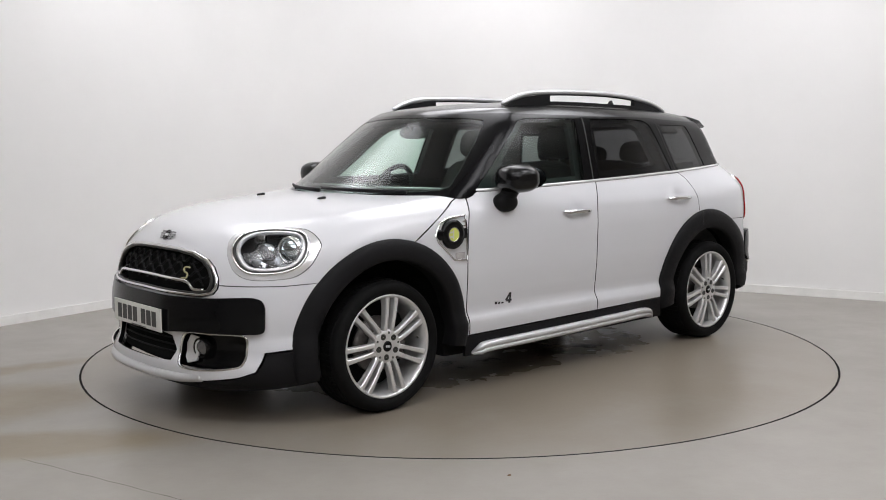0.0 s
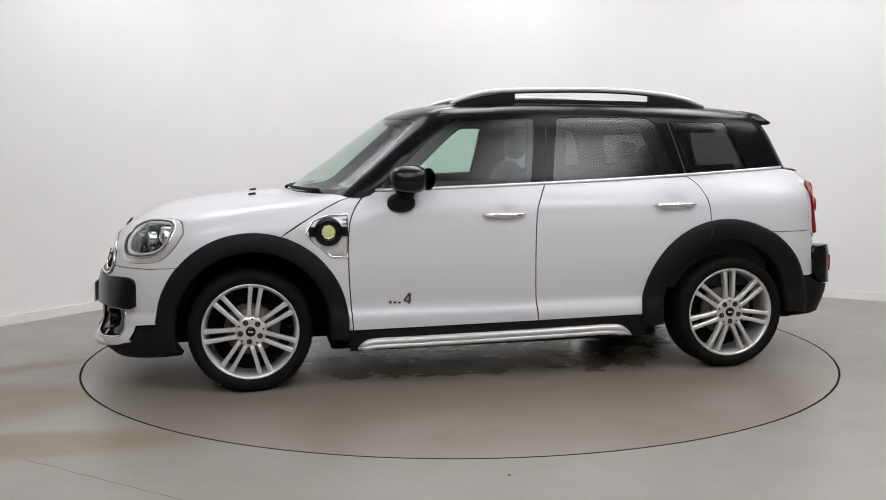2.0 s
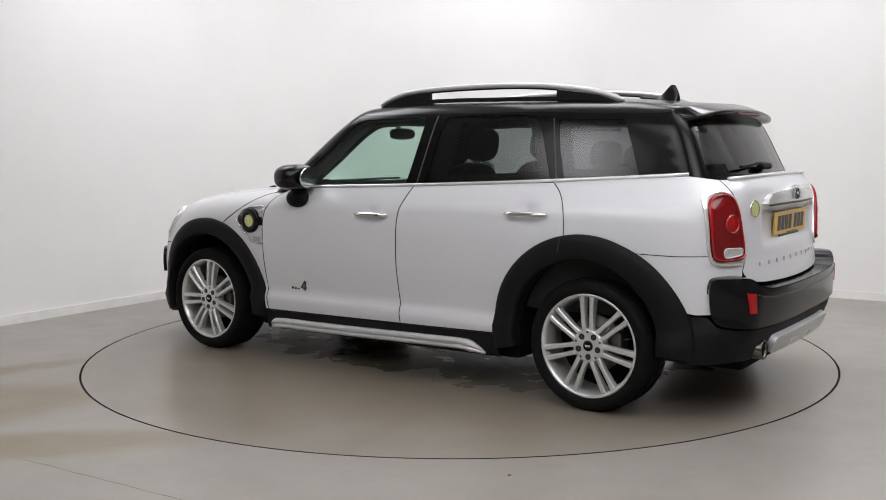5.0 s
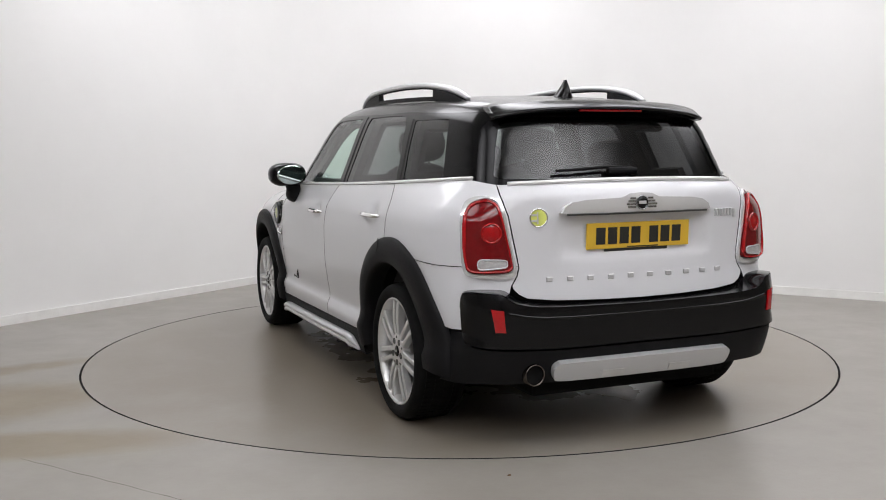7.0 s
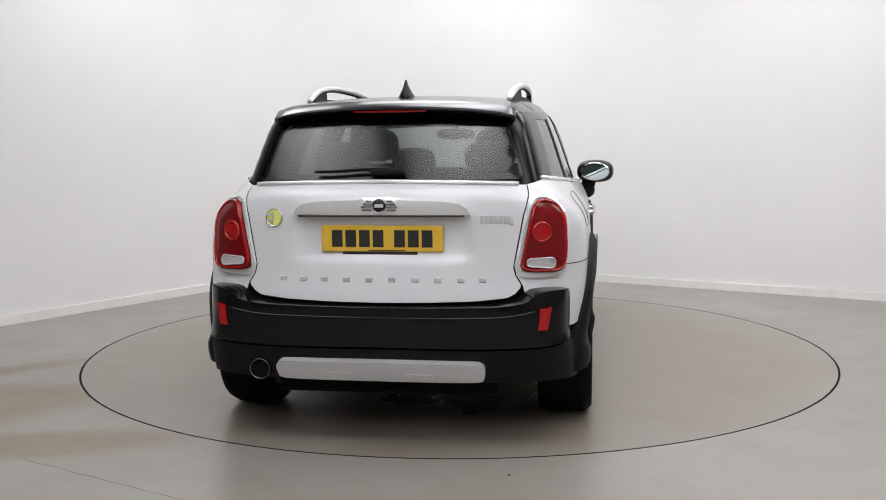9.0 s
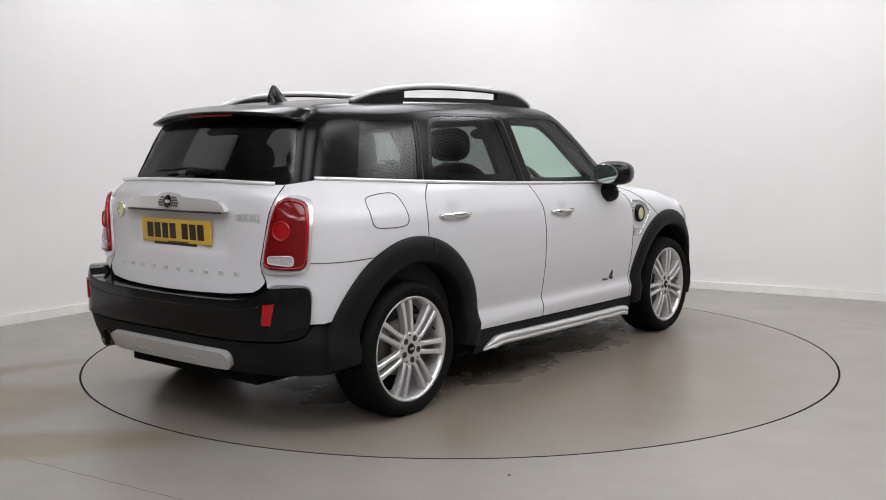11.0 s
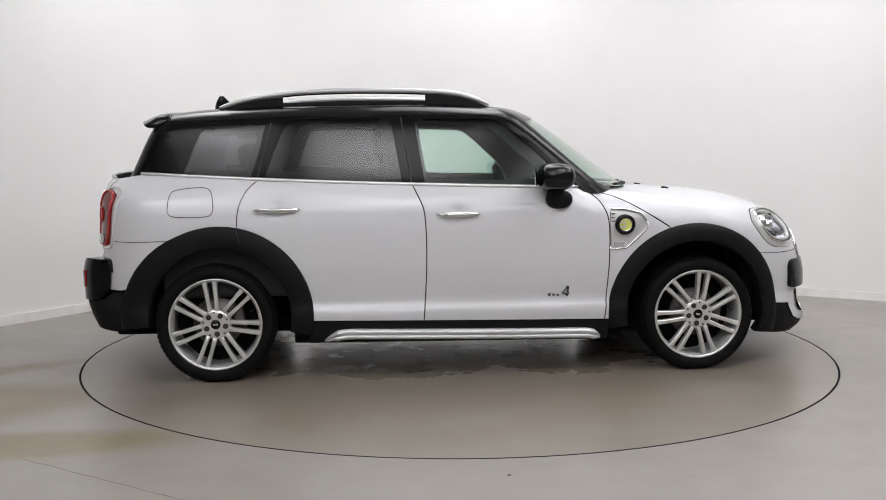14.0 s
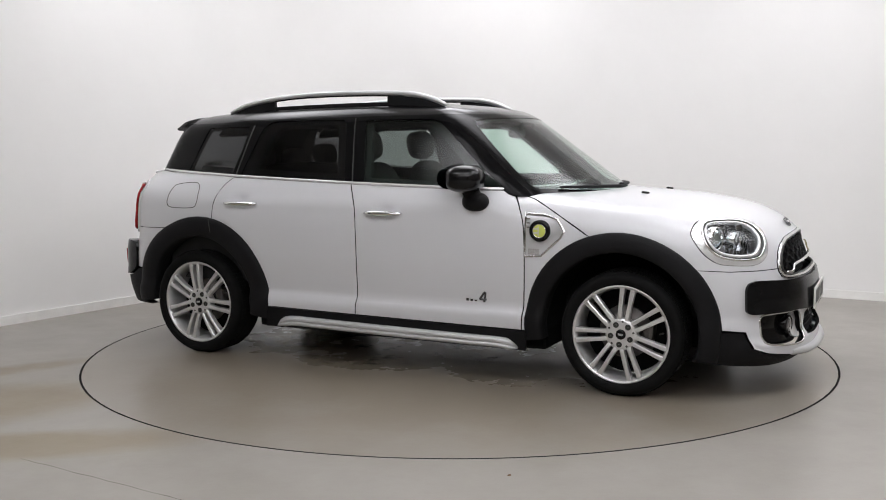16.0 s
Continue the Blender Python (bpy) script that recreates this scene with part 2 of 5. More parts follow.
def leaf_fragment():
    """Scrap of dry leaf on the floor, slightly curled."""
    bm = bmesh.new()
    mid = [(-0.009, 0.0, 0.002), (-0.004, 0.0, 0.0045), (0.002, 0.0, 0.005), (0.008, 0.0, 0.003)]
    rows = []
    for (x, y, z), w in zip(mid, (0.001, 0.005, 0.006, 0.0015)):
        rows.append([bm.verts.new((x, -w, 0.0015)), bm.verts.new((x, y, z)), bm.verts.new((x + 0.001, w, 0.002))])
    for a, c in zip(rows, rows[1:]):
        for j in range(2):
            bm.faces.new((a[j], a[j + 1], c[j + 1], c[j]))
    r = bmesh.ops.extrude_face_region(bm, geom=bm.faces[:])
    for v in [g for g in r["geom"] if isinstance(g, bmesh.types.BMVert)]:
        v.co.z -= 0.001
    bmesh.ops.recalc_face_normals(bm, faces=bm.faces)
    ob = part("leaf_fragment", bm, mat("dry_leaf", (0.16, 0.09, 0.045), 0.8, vary=0.3, scale=200))
    ob.matrix_basis = pose(0.197, -2.46, 0, 0, 0, 35)
    tagged(ob, "small brown scrap of dry leaf on the floor", "leaf")


def turntable():
    bm = bmesh.new()
    r = R_TABLE - 0.012
    lathe(bm, [(r, 0.0), (1.2, 0.0), (0.02, 0.0)], 128)
    ob = part("turntable", bm, M_DISC)
    # rim wall in the dark gap colour, standing for shade in the joint
    bm = bmesh.new()
    lathe(bm, [(r - 0.001, -0.048), (r - 0.001, -0.001)], 128)
    part("edge", bm, M_GAP, ob, "rim wall coloured dark for the shade in the gap")
    return tagged(ob, "round flush vehicle turntable in grey resin floor", "turntable")


def ceiling_lights():
    first = None
    for x, y in LIGHTS:
        bm = bmesh.new()
        add_box(bm, -0.92, 0.92, -0.8, 0.8, 0, 0.07, 0.012)
        ob = part("ceiling_light", bm, mat("lamp_tray", (0.8, 0.8, 0.8), 0.4)) if first is None else None
        if first is None:
            first = ob
            d = bmesh.new()
            add_box(d, -0.89, 0.89, -0.77, 0.77, -0.012, -0.002)
            part("diffuser", d, M_LAMP, ob)
            ob.matrix_basis = pose(x, y, 3.61)
            tagged(ob, "large square white ceiling light panel out of view, some added as fill", "ceiling light", "ceiling lights")
        else:
            bm.free()
            copy_thing(first, pose(x, y, 3.61))


# the rows at y -6.2 and -8.0 are added fill for the car's sides
LIGHTS = [(-2.1, 1.0), (-0.1, 2.4), (0.4, 0.5), (2.4, 0.8), (4.0, -0.9), (2.1, -1.8), (-2.2, -3.2), (0.0, -3.6), (2.5, -3.6), (-2.4, -6.2), (-0.4, -6.2), (1.6, -6.2), (-1.4, -8.0), (0.6, -8.0)]
room()
floor_joint()
leaf_fragment()
TABLE = turntable()
ceiling_lights()
# ---- car body form ----
def smax(a, b, k):
    h = np.maximum(k - np.abs(a - b), 0) / k
    return np.maximum(a, b) + h * h * k * 0.25


def lerp(v, xs, ys):
    return np.interp(v, xs, ys)


def spline(v, xs, ys):
    """A smooth curve through the points (monotone cubic)."""
    xs, ys = np.asarray(xs, float), np.asarray(ys, float)
    d = np.diff(ys) / np.diff(xs)
    m = np.concatenate([[d[0]], np.where(d[1:] * d[:-1] > 0, 2 * d[1:] * d[:-1] / (d[1:] + d[:-1] + 1e-12), 0), [d[-1]]])
    v = np.asarray(v, float)
    i = np.clip(np.searchsorted(xs, v) - 1, 0, len(xs) - 2)
    h = xs[i + 1] - xs[i]
    t = (v - xs[i]) / h
    tc = np.clip(t, 0, 1)
    y = (2 * tc**3 - 3 * tc**2 + 1) * ys[i] + (tc**3 - 2 * tc**2 + tc) * h * m[i] + (3 * tc**2 - 2 * tc**3) * ys[i + 1] + (tc**3 - tc**2) * h * m[i + 1]
    return y + np.where(t > 1, (t - 1) * h * m[i + 1], 0) + np.where(t < 0, t * h * m[i], 0)


def belt(x):
    return 1.047 - 0.03 * x + 0.008 * x * x


def lower(x, y, z):
    """Below zero inside the lower body."""
    ay = np.abs(y)
    side = spline(z, (0.15, 0.30, 0.365, 0.425, 0.50, 0.64, 0.80, 0.92, 1.02, 1.12), (0.835, 0.864, 0.873, 0.853, 0.862, 0.877, 0.880, 0.868, 0.825, 0.765))
    side = side - 0.035 * np.clip((-x - 0.9) / 1.0, 0, 2) ** 2 - 0.03 * np.clip((x - 0.9) / 1.0, 0, 2) ** 2
    side = side - 0.09 * np.clip(-x - 0.9, 0, 2) ** 2 * np.clip((z - 0.98) / 0.14, 0, 1)
    for hx, hz in ((-0.02, 0.905), (-1.0, 0.94)):
        side = side - 0.020 * np.exp(-((x - hx) / 0.055) ** 2 - ((z - hz) / 0.04) ** 2)
    front = spline(z, (0.16, 0.215, 0.27, 0.34, 0.50, 0.60, 0.66, 0.76, 0.86, 0.94, 1.05), (2.130, 2.188, 2.194, 2.168, 2.165, 2.145, 2.128, 2.095, 2.035, 1.95, 1.75)) - 0.20 * (ay / 0.72) ** 2.6
    rear = spline(z, (0.20, 0.40, 0.60, 0.75, 0.95, 1.05, 1.13, 1.25), (-2.04, -2.07, -2.055, -2.03, -2.02, -2.01, -1.95, -1.80)) + 0.10 * (ay / 0.72) ** 2.4
    rear = rear + 0.022 / (1 + np.exp((np.abs(y) - 0.37) / 0.018)) / (1 + np.exp((np.abs(z - 0.885) - 0.085) / 0.014))
    hood = spline(x, (0.60, 1.0, 1.2, 1.5, 1.67, 1.85, 2.0, 2.1), (1.035, 1.022, 1.014, 0.996, 0.972, 0.932, 0.886, 0.84)) - (0.03 + 0.13 * np.clip(x - 0.9, 0, 0.6) + 0.1 * np.clip(x - 1.5, 0, 1)) * ay**2
    top = np.where(x > 0.74, hood, np.where(x < 0.54, belt(x) + 0.10, hood + (belt(x) + 0.10 - hood) * (0.74 - x) / 0.2))
    f = smax(ay - side, x - front, 0.30)
    f = smax(f, rear - x, 0.22)
    f = smax(f, z - top, 0.15)
    return np.maximum(f, 0.13 - z)


def tail(x, y, z):
    """The squarer form of the rear bumper."""
    ay = np.abs(y)
    side = 0.825 + 0.025 * np.clip((0.50 - z) / 0.08, 0, 1) - 0.06 * np.clip((-x - 1.5) / 0.5, 0, 2) ** 2
    rear = spline(z, (0.20, 0.30, 0.45, 0.60, 0.68, 0.80), (-1.99, -2.06, -2.105, -2.11, -2.09, -2.03)) + 0.045 * (ay / 0.72) ** 2.6
    return smax(ay - side, rear - x, 0.13 + 0.25 * np.clip(0.48 - z, 0, 0.3))


def upper(x, y, z):
    """Below zero inside the glasshouse."""
    ay = np.abs(y)
    side = spline(z, (0.95, 1.06, 1.20, 1.32, 1.42, 1.52), (0.812, 0.783, 0.735, 0.692, 0.650, 0.595)) - 0.095 * np.clip((-x - 0.7) / 1.0, 0, 2) ** 2 - 0.05 * np.clip(x - 0.1, 0, 2) ** 2
    roof = spline(x, (-1.9, -1.65, -1.4, -0.9, -0.3, 0.2, 0.5, 0.9), (1.425, 1.468, 1.497, 1.527, 1.538, 1.512, 1.463, 1.36)) - 0.085 * ay**2
    screen = 0.50 + (1.455 - z) * 1.38 - 0.52 * ay**2
    back = -1.735 - (1.40 - z) * 0.47 + 0.16 * ay**2
    f = smax(ay - side, z - roof, 0.10)
    f = smax(f, x - screen, 0.07)
    return smax(f, back - x, 0.09)


def project(fn, origin, ways, far):
    """Where rays that come in from far along -ways meet the form."""
    lo, hi = np.zeros(len(ways)), np.full(len(ways), far)
    for _ in range(27):
        mid = (lo + hi) / 2
        p = origin + ways * mid[:, None]
        inside = fn(p[:, 0], p[:, 1], p[:, 2]) < 0
        lo, hi = np.where(inside, mid, lo), np.where(inside, hi, mid)
    return origin + ways * lo[:, None]


def slope(fn, p, e=1e-3):
    g = np.stack([(fn(*(p + d).T) - fn(*(p - d).T)) for d in np.eye(3) * e], -1)
    return g / (np.linalg.norm(g, axis=1, keepdims=True) + 1e-12)


# ---- car materials ----
M_WHITE = mat("white_car_paint", (0.645, 0.645, 0.665), 0.42, coat=0.6, vary=0.008, scale=3)
M_ROOF = mat("black_gloss_paint", (0.005, 0.005, 0.0055), 0.22, coat=0.25, rvary=0.03, scale=5, spec=0.22)
M_PILLAR = mat("black_pillar_gloss", (0.005, 0.005, 0.0055), 0.18, coat=0.05, rvary=0.03, scale=5, spec=0.12)
M_PIANO = mat("black_gloss_trim", (0.005, 0.005, 0.0055), 0.15, coat=0.08, rvary=0.03, scale=9, spec=0.22)
M_PLASTIC = mat("black_grained_plastic", (0.0085, 0.0083, 0.009), 0.55, vary=0.15, scale=6, bump=0.25, bscale=420, spec=0.13)
M_SEMI = mat("black_satin_plastic", (0.005, 0.005, 0.0055), 0.20, vary=0.1, scale=6, spec=0.17)
M_INNER = mat("black_underseal_gap_shade", (0.005, 0.005, 0.005), 0.9, vary=0.25, scale=9, spec=0.15)
M_CHROME = mat("chrome", (0.80, 0.80, 0.80), 0.10, metal=1.0, rvary=0.02, scale=14)
M_SATIN = mat("satin_chrome", (0.85, 0.85, 0.85), 0.22, metal=0.55, rvary=0.03, scale=14)
M_SILVER = mat("silver_paint", (0.62, 0.62, 0.63), 0.32, metal=0.4, rvary=0.015, scale=4)
M_ALLOY = mat("silver_alloy", (0.66, 0.655, 0.65), 0.30, metal=0.55, coat=0.4, vary=0.04, scale=22)
M_TYRE = mat("tyre_rubber", (0.006, 0.006, 0.006), 0.7, vary=0.25, scale=15, bump=0.3, bscale=150, spec=0.1)
M_DISCB = mat("brake_steel", (0.13, 0.12, 0.115), 0.45, metal=0.8, vary=0.25, scale=30)
M_RED = mat("red_lens", (0.37, 0.005, 0.007), 0.12, coat=0.2, vary=0.15, scale=40)
M_DEEP = mat("deep_red_lens", (0.16, 0.003, 0.005), 0.10, coat=0.15, vary=0.15, scale=40)
M_CLEARL = mat("clear_lamp", (0.46, 0.44, 0.44), 0.18, coat=1.0, vary=0.2, scale=90, stretch=(1, 0.1, 1))
M_LAMPIN = mat("lamp_reflector", (0.30, 0.30, 0.31), 0.16, metal=1.0, vary=0.25, scale=30)
M_FOGL = mat("fog_lens", (0.22, 0.22, 0.23), 0.08, metal=0.6, coat=1.0, vary=0.3, scale=50)
M_CLEAR = glass("headlamp_glass", (0.96, 0.98, 1.0), 0.97)
M_GLASS = glass("green_tinted_glass", (0.80, 0.95, 0.88), 0.86)
M_PRIV = glass("dark_privacy_glass", (0.84, 0.86, 0.88), 0.29)
M_SEAT = mat("black_leather", (0.010, 0.010, 0.010), 0.6, vary=0.2, scale=20, bump=0.2, bscale=180)
M_DASH = mat("charcoal_trim", (0.018, 0.018, 0.019), 0.7, vary=0.15, scale=20)
M_LINER = mat("grey_headlining", (0.10, 0.10, 0.10), 0.9, vary=0.05, scale=30)
M_YELLOW = mat("yellow_plate", (0.70, 0.44, 0.04), 0.35, coat=0.3, vary=0.03, scale=20)
M_PLATEW = mat("white_plate", (0.72, 0.72, 0.68), 0.35, coat=0.3, vary=0.03, scale=20)
M_INK = mat("black_plate_ink", (0.02, 0.02, 0.018), 0.4, vary=0.1, scale=30)
M_LIME = mat("lime_badge", (0.64, 0.68, 0.16), 0.35, coat=0.5, vary=0.05, scale=40)
M_MIRROR = mat("mirror_glass", (0.62, 0.70, 0.70), 0.02, metal=1.0, rvary=0.01, scale=5)


# ---- panel making ----
class Proj:
    """A way of laying a flat outline on the form: 'side', 'top', 'front' (from a point) or 'round' (from an upright axis)."""

    def __init__(self, kind, c=(0, 0, 0), s=1):
        self.kind, self.c, self.s = kind, np.array(c, float), s

    def flat(self, p):
        p = np.atleast_2d(np.array(p, float))
        d = p - self.c
        if self.kind == "side":
            return p[:, [0, 2]]
        if self.kind == "top":
            return p[:, [0, 1]]
        if self.kind == "front":
            az, el = np.arctan2(d[:, 1], d[:, 0]), np.arctan2(d[:, 2], np.hypot(d[:, 0], d[:, 1]))
            return np.stack([az, el * 1.6], -1) * 1.5
        az = np.arctan2(d[:, 1] * self.s, d[:, 0] * self.s)
        return np.stack([az, p[:, 2]], -1)

    def lift(self, q, fn, off=0.0):
        n = len(q)
        w, o = np.zeros((n, 3)), np.zeros((n, 3))
        if self.kind == "side":
            o[:, 0], o[:, 2], w[:, 1] = q[:, 0], q[:, 1], self.s
        elif self.kind == "top":
            o[:, :2], o[:, 2], w[:, 2] = q, 0.7, 1
        elif self.kind == "front":
            az, el = q[:, 0] / 1.5, q[:, 1] / 2.4
            o[:] = self.c
            w[:] = np.stack([np.cos(az) * np.cos(el), np.sin(az) * np.cos(el), np.sin(el)], -1)
        else:
            o[:, 0], o[:, 2] = self.c[0], q[:, 1]
            w[:, 0], w[:, 1] = np.cos(q[:, 0]) * self.s, np.sin(q[:, 0]) * self.s
        return project(lambda x, y, z: fn(x, y, z) - off, o, w, 3.0)


LEFT, RIGHT, TOP = Proj("side", s=1), Proj("side", s=-1), Proj("top")
FRONT, REAR = Proj("front", (0.3, 0, 0.5)), Proj("round", (-1.0, 0, 0), -1)
CABIN = Proj("round", (-0.55, 0, 0), 1)


def inside(q, poly):
    x, y = q[:, 0][:, None], q[:, 1][:, None]
    a, c = poly, np.roll(poly, -1, 0)
    hit = ((a[:, 1] > y) != (c[:, 1] > y)) & (x < (c[:, 0] - a[:, 0]) * (y - a[:, 1]) / (c[:, 1] - a[:, 1] + 1e-15) + a[:, 0])
    return hit.sum(1) % 2 == 1


def dense(q, step):
    out = []
    for a, c in zip(q, np.roll(q, -1, 0)):
        n = max(1, int(np.ceil(np.linalg.norm(c - a) / step)))
        out += [a + (c - a) * k / n for k in range(n)]
    return np.array(out)


def inset(q, d):
    """Moves a closed outline inwards by d."""
    if not d:
        return q
    area = np.sum(q[:, 0] * np.roll(q[:, 1], -1) - np.roll(q[:, 0], -1) * q[:, 1])
    t = np.roll(q, -1, 0) - np.roll(q, 1, 0)
    t /= np.linalg.norm(t, axis=1, keepdims=True) + 1e-12
    n = np.stack([-t[:, 1], t[:, 0]], -1) * (1 if area > 0 else -1)
    return q + n * d


def sheet(outline, proj, fn, holes=(), off=0.0, gap=0.003, step=0.04, flange=0.02):
    """A curved sheet on the form inside an outline, with a folded edge. Returns a mesh."""
    from mathutils.geometry import delaunay_2d_cdt
    loops = [inset(dense(proj.flat(outline), step * 0.6), gap)] + [inset(dense(proj.flat(h), step * 0.5), -gap) for h in holes]
    lo, hi = loops[0].min(0), loops[0].max(0)
    gx, gy = np.meshgrid(np.arange(lo[0], hi[0], step), np.arange(lo[1], hi[1], step))
    gx[1::2] += step / 2
    grid = np.stack([gx.ravel(), gy.ravel()], -1)
    ok = inside(grid, loops[0])
    for h in loops[1:]:
        ok &= ~inside(grid, h)
    grid = grid[ok]
    rim = np.concatenate(loops)
    if len(grid):
        grid = grid[np.min(np.linalg.norm(grid[:, None] - rim[None], axis=2), 1) > step * 0.42]
    pts, edges, k = [Vector(p) for p in rim] + [Vector(p) for p in grid], [], 0
    for h in loops:
        edges += [(k + i, k + (i + 1) % len(h)) for i in range(len(h))]
        k += len(h)
    vs, _, fs, *_ = delaunay_2d_cdt(pts, edges, [], 0, 1e-6)
    q = np.array([tuple(v) for v in vs])
    f = np.array([t for t in fs if len(t) == 3])
    mid = q[f].mean(1)
    keep = inside(mid, loops[0])
    for h in loops[1:]:
        keep &= ~inside(mid, h)
    f = f[keep]
    p = proj.lift(q, fn, off)
    n = slope(fn, p)
    fnm = np.cross(p[f[:, 1]] - p[f[:, 0]], p[f[:, 2]] - p[f[:, 0]])
    flip = (fnm * n[f[:, 0]]).sum(1) < 0
    f[flip] = f[flip][:, ::-1]
    count = {}
    for t in f.tolist():
        for a, c in ((t[0], t[1]), (t[1], t[2]), (t[2], t[0])):
            count[(a, c)] = 1
    rims = [(a, c) for a, c in count if (c, a) not in count]
    verts, norms, faces = p.tolist(), n.tolist(), f.tolist()
    for a, c in rims if flange else ():
        out = np.cross(p[c] - p[a], n[a])
        out = (out / (np.linalg.norm(out) + 1e-12)).tolist()
        i = len(verts)
        verts += [p[a].tolist(), p[c].tolist(), (p[c] - n[c] * flange).tolist(), (p[a] - n[a] * flange).tolist()]
        norms += [out] * 4
        faces.append((i + 1, i, i + 3, i + 2))
    me = bpy.data.meshes.new("sheet")
    me.from_pydata(verts, [], faces)
    me.shade_smooth()
    me.normals_split_custom_set_from_vertices(norms)
    return me


def panel(name, outline, proj, fn, material, parent, label="", **kw):
    me = sheet(outline, proj, fn, **kw)
    me.name = name
    if material is M_WHITE:
        # folded edges coloured black, for the shade inside the panel gaps
        me.materials.append(material)
        me.materials.append(M_INNER)
        for f in me.polygons:
            f.material_index = 1 if len(f.vertices) == 4 else 0
    return link_mesh(name, me, material, parent, label)


def cr(pts, n=5, closed=True):
    """A smooth curve through points."""
    p = [np.array(a, float) for a in pts]
    k, out = len(p), []
    for i in range(k if closed else k - 1):
        a, c, d, e = (p[j % k] if closed else p[min(max(j, 0), k - 1)] for j in (i - 1, i, i + 1, i + 2))
        for s in range(n):
            t = s / n
            out.append(0.5 * (2 * c + (d - a) * t + (2 * a - 5 * c + 4 * d - e) * t * t + (3 * c - a - 3 * d + e) * t**3))
    if not closed:
        out.append(p[-1])
    return [tuple(o) for o in out]


def flip(pts, s=1):
    return [(x, y * s, z) for x, y, z in pts]


def sym(half):
    """A closed outline from its left half, which runs from the middle round to the middle."""
    return list(half) + [(x, -y, z) for x, y, z in reversed(half) if abs(y) > 1e-6]


def at_side(x, z, s=1, fn=None):
    return tuple(LEFT.lift(np.array([[x, z]]), fn or lower)[0] * (1, s, 1))


ARCH_F, ARCH_R, ARCH_OUT = (1.32, 0.335), (-1.305, 0.352), 0.495


def bulge(c, a):
    """The rear arch runs out wider towards the bumper."""
    return 0.04 * min(max((a - 115) / 60, 0), 1) if c is ARCH_R else 0.0


def arc(c, r, a0, a1, n=18):
    turns = [a0 + (a1 - a0) * k / n for k in range(n + 1)]
    return sides([(c[0] + (r + bulge(c, a)) * math.cos(radians(a)), c[1] + (r + bulge(c, a)) * math.sin(radians(a))) for a in turns])


def strip(pts, fn, w, h):
    """A thin raised moulding along points that lie on the form."""
    bm = bmesh.new()
    tube(bm, pts, w, 8, h)
    return bm


def sides(xz):
    return [tuple(p) for p in LEFT.lift(np.array(xz, float), lower)]


CAR = tagged(new("car"), "white compact crossover car with black roof, roof rails and cladding", "car")


# ---- car: lower body ----
B_SEAM = [(-0.262, 1.056), (-0.23, 0.99), (-0.20, 0.90), (-0.191, 0.69), (-0.197, 0.475), (-0.209, 0.314)]
A_SEAM = [(0.70, 1.03), (0.745, 0.99), (0.785, 0.94), (0.817, 0.845), (0.822, 0.632), (0.810, 0.42), (0.801, 0.30)]
C_SEAM = [(-1.10, 1.088), (-1.15, 1.045), (-1.185, 0.985), (-1.203, 0.92), (-1.209, 0.845)]
TAILEDGE = [(-1.978, 0.59, 0.69), (-1.976, 0.565, 0.728), (-1.975, 0.556, 0.763), (-1.966, 0.573, 0.859), (-1.955, 0.595, 0.978), (-1.936, 0.611, 1.036), (-1.875, 0.612, 1.105)]


def on_circle(c, r, x=None, z=None, s=1):
    if x is not None:
        return (x, c[1] + math.sqrt(r * r - (x - c[0]) ** 2))
    return (c[0] + s * math.sqrt(max(r * r - (z - c[1]) ** 2, 0)), z)


def ang(c, x, z):
    return math.degrees(math.atan2(z - c[1], x - c[0]))


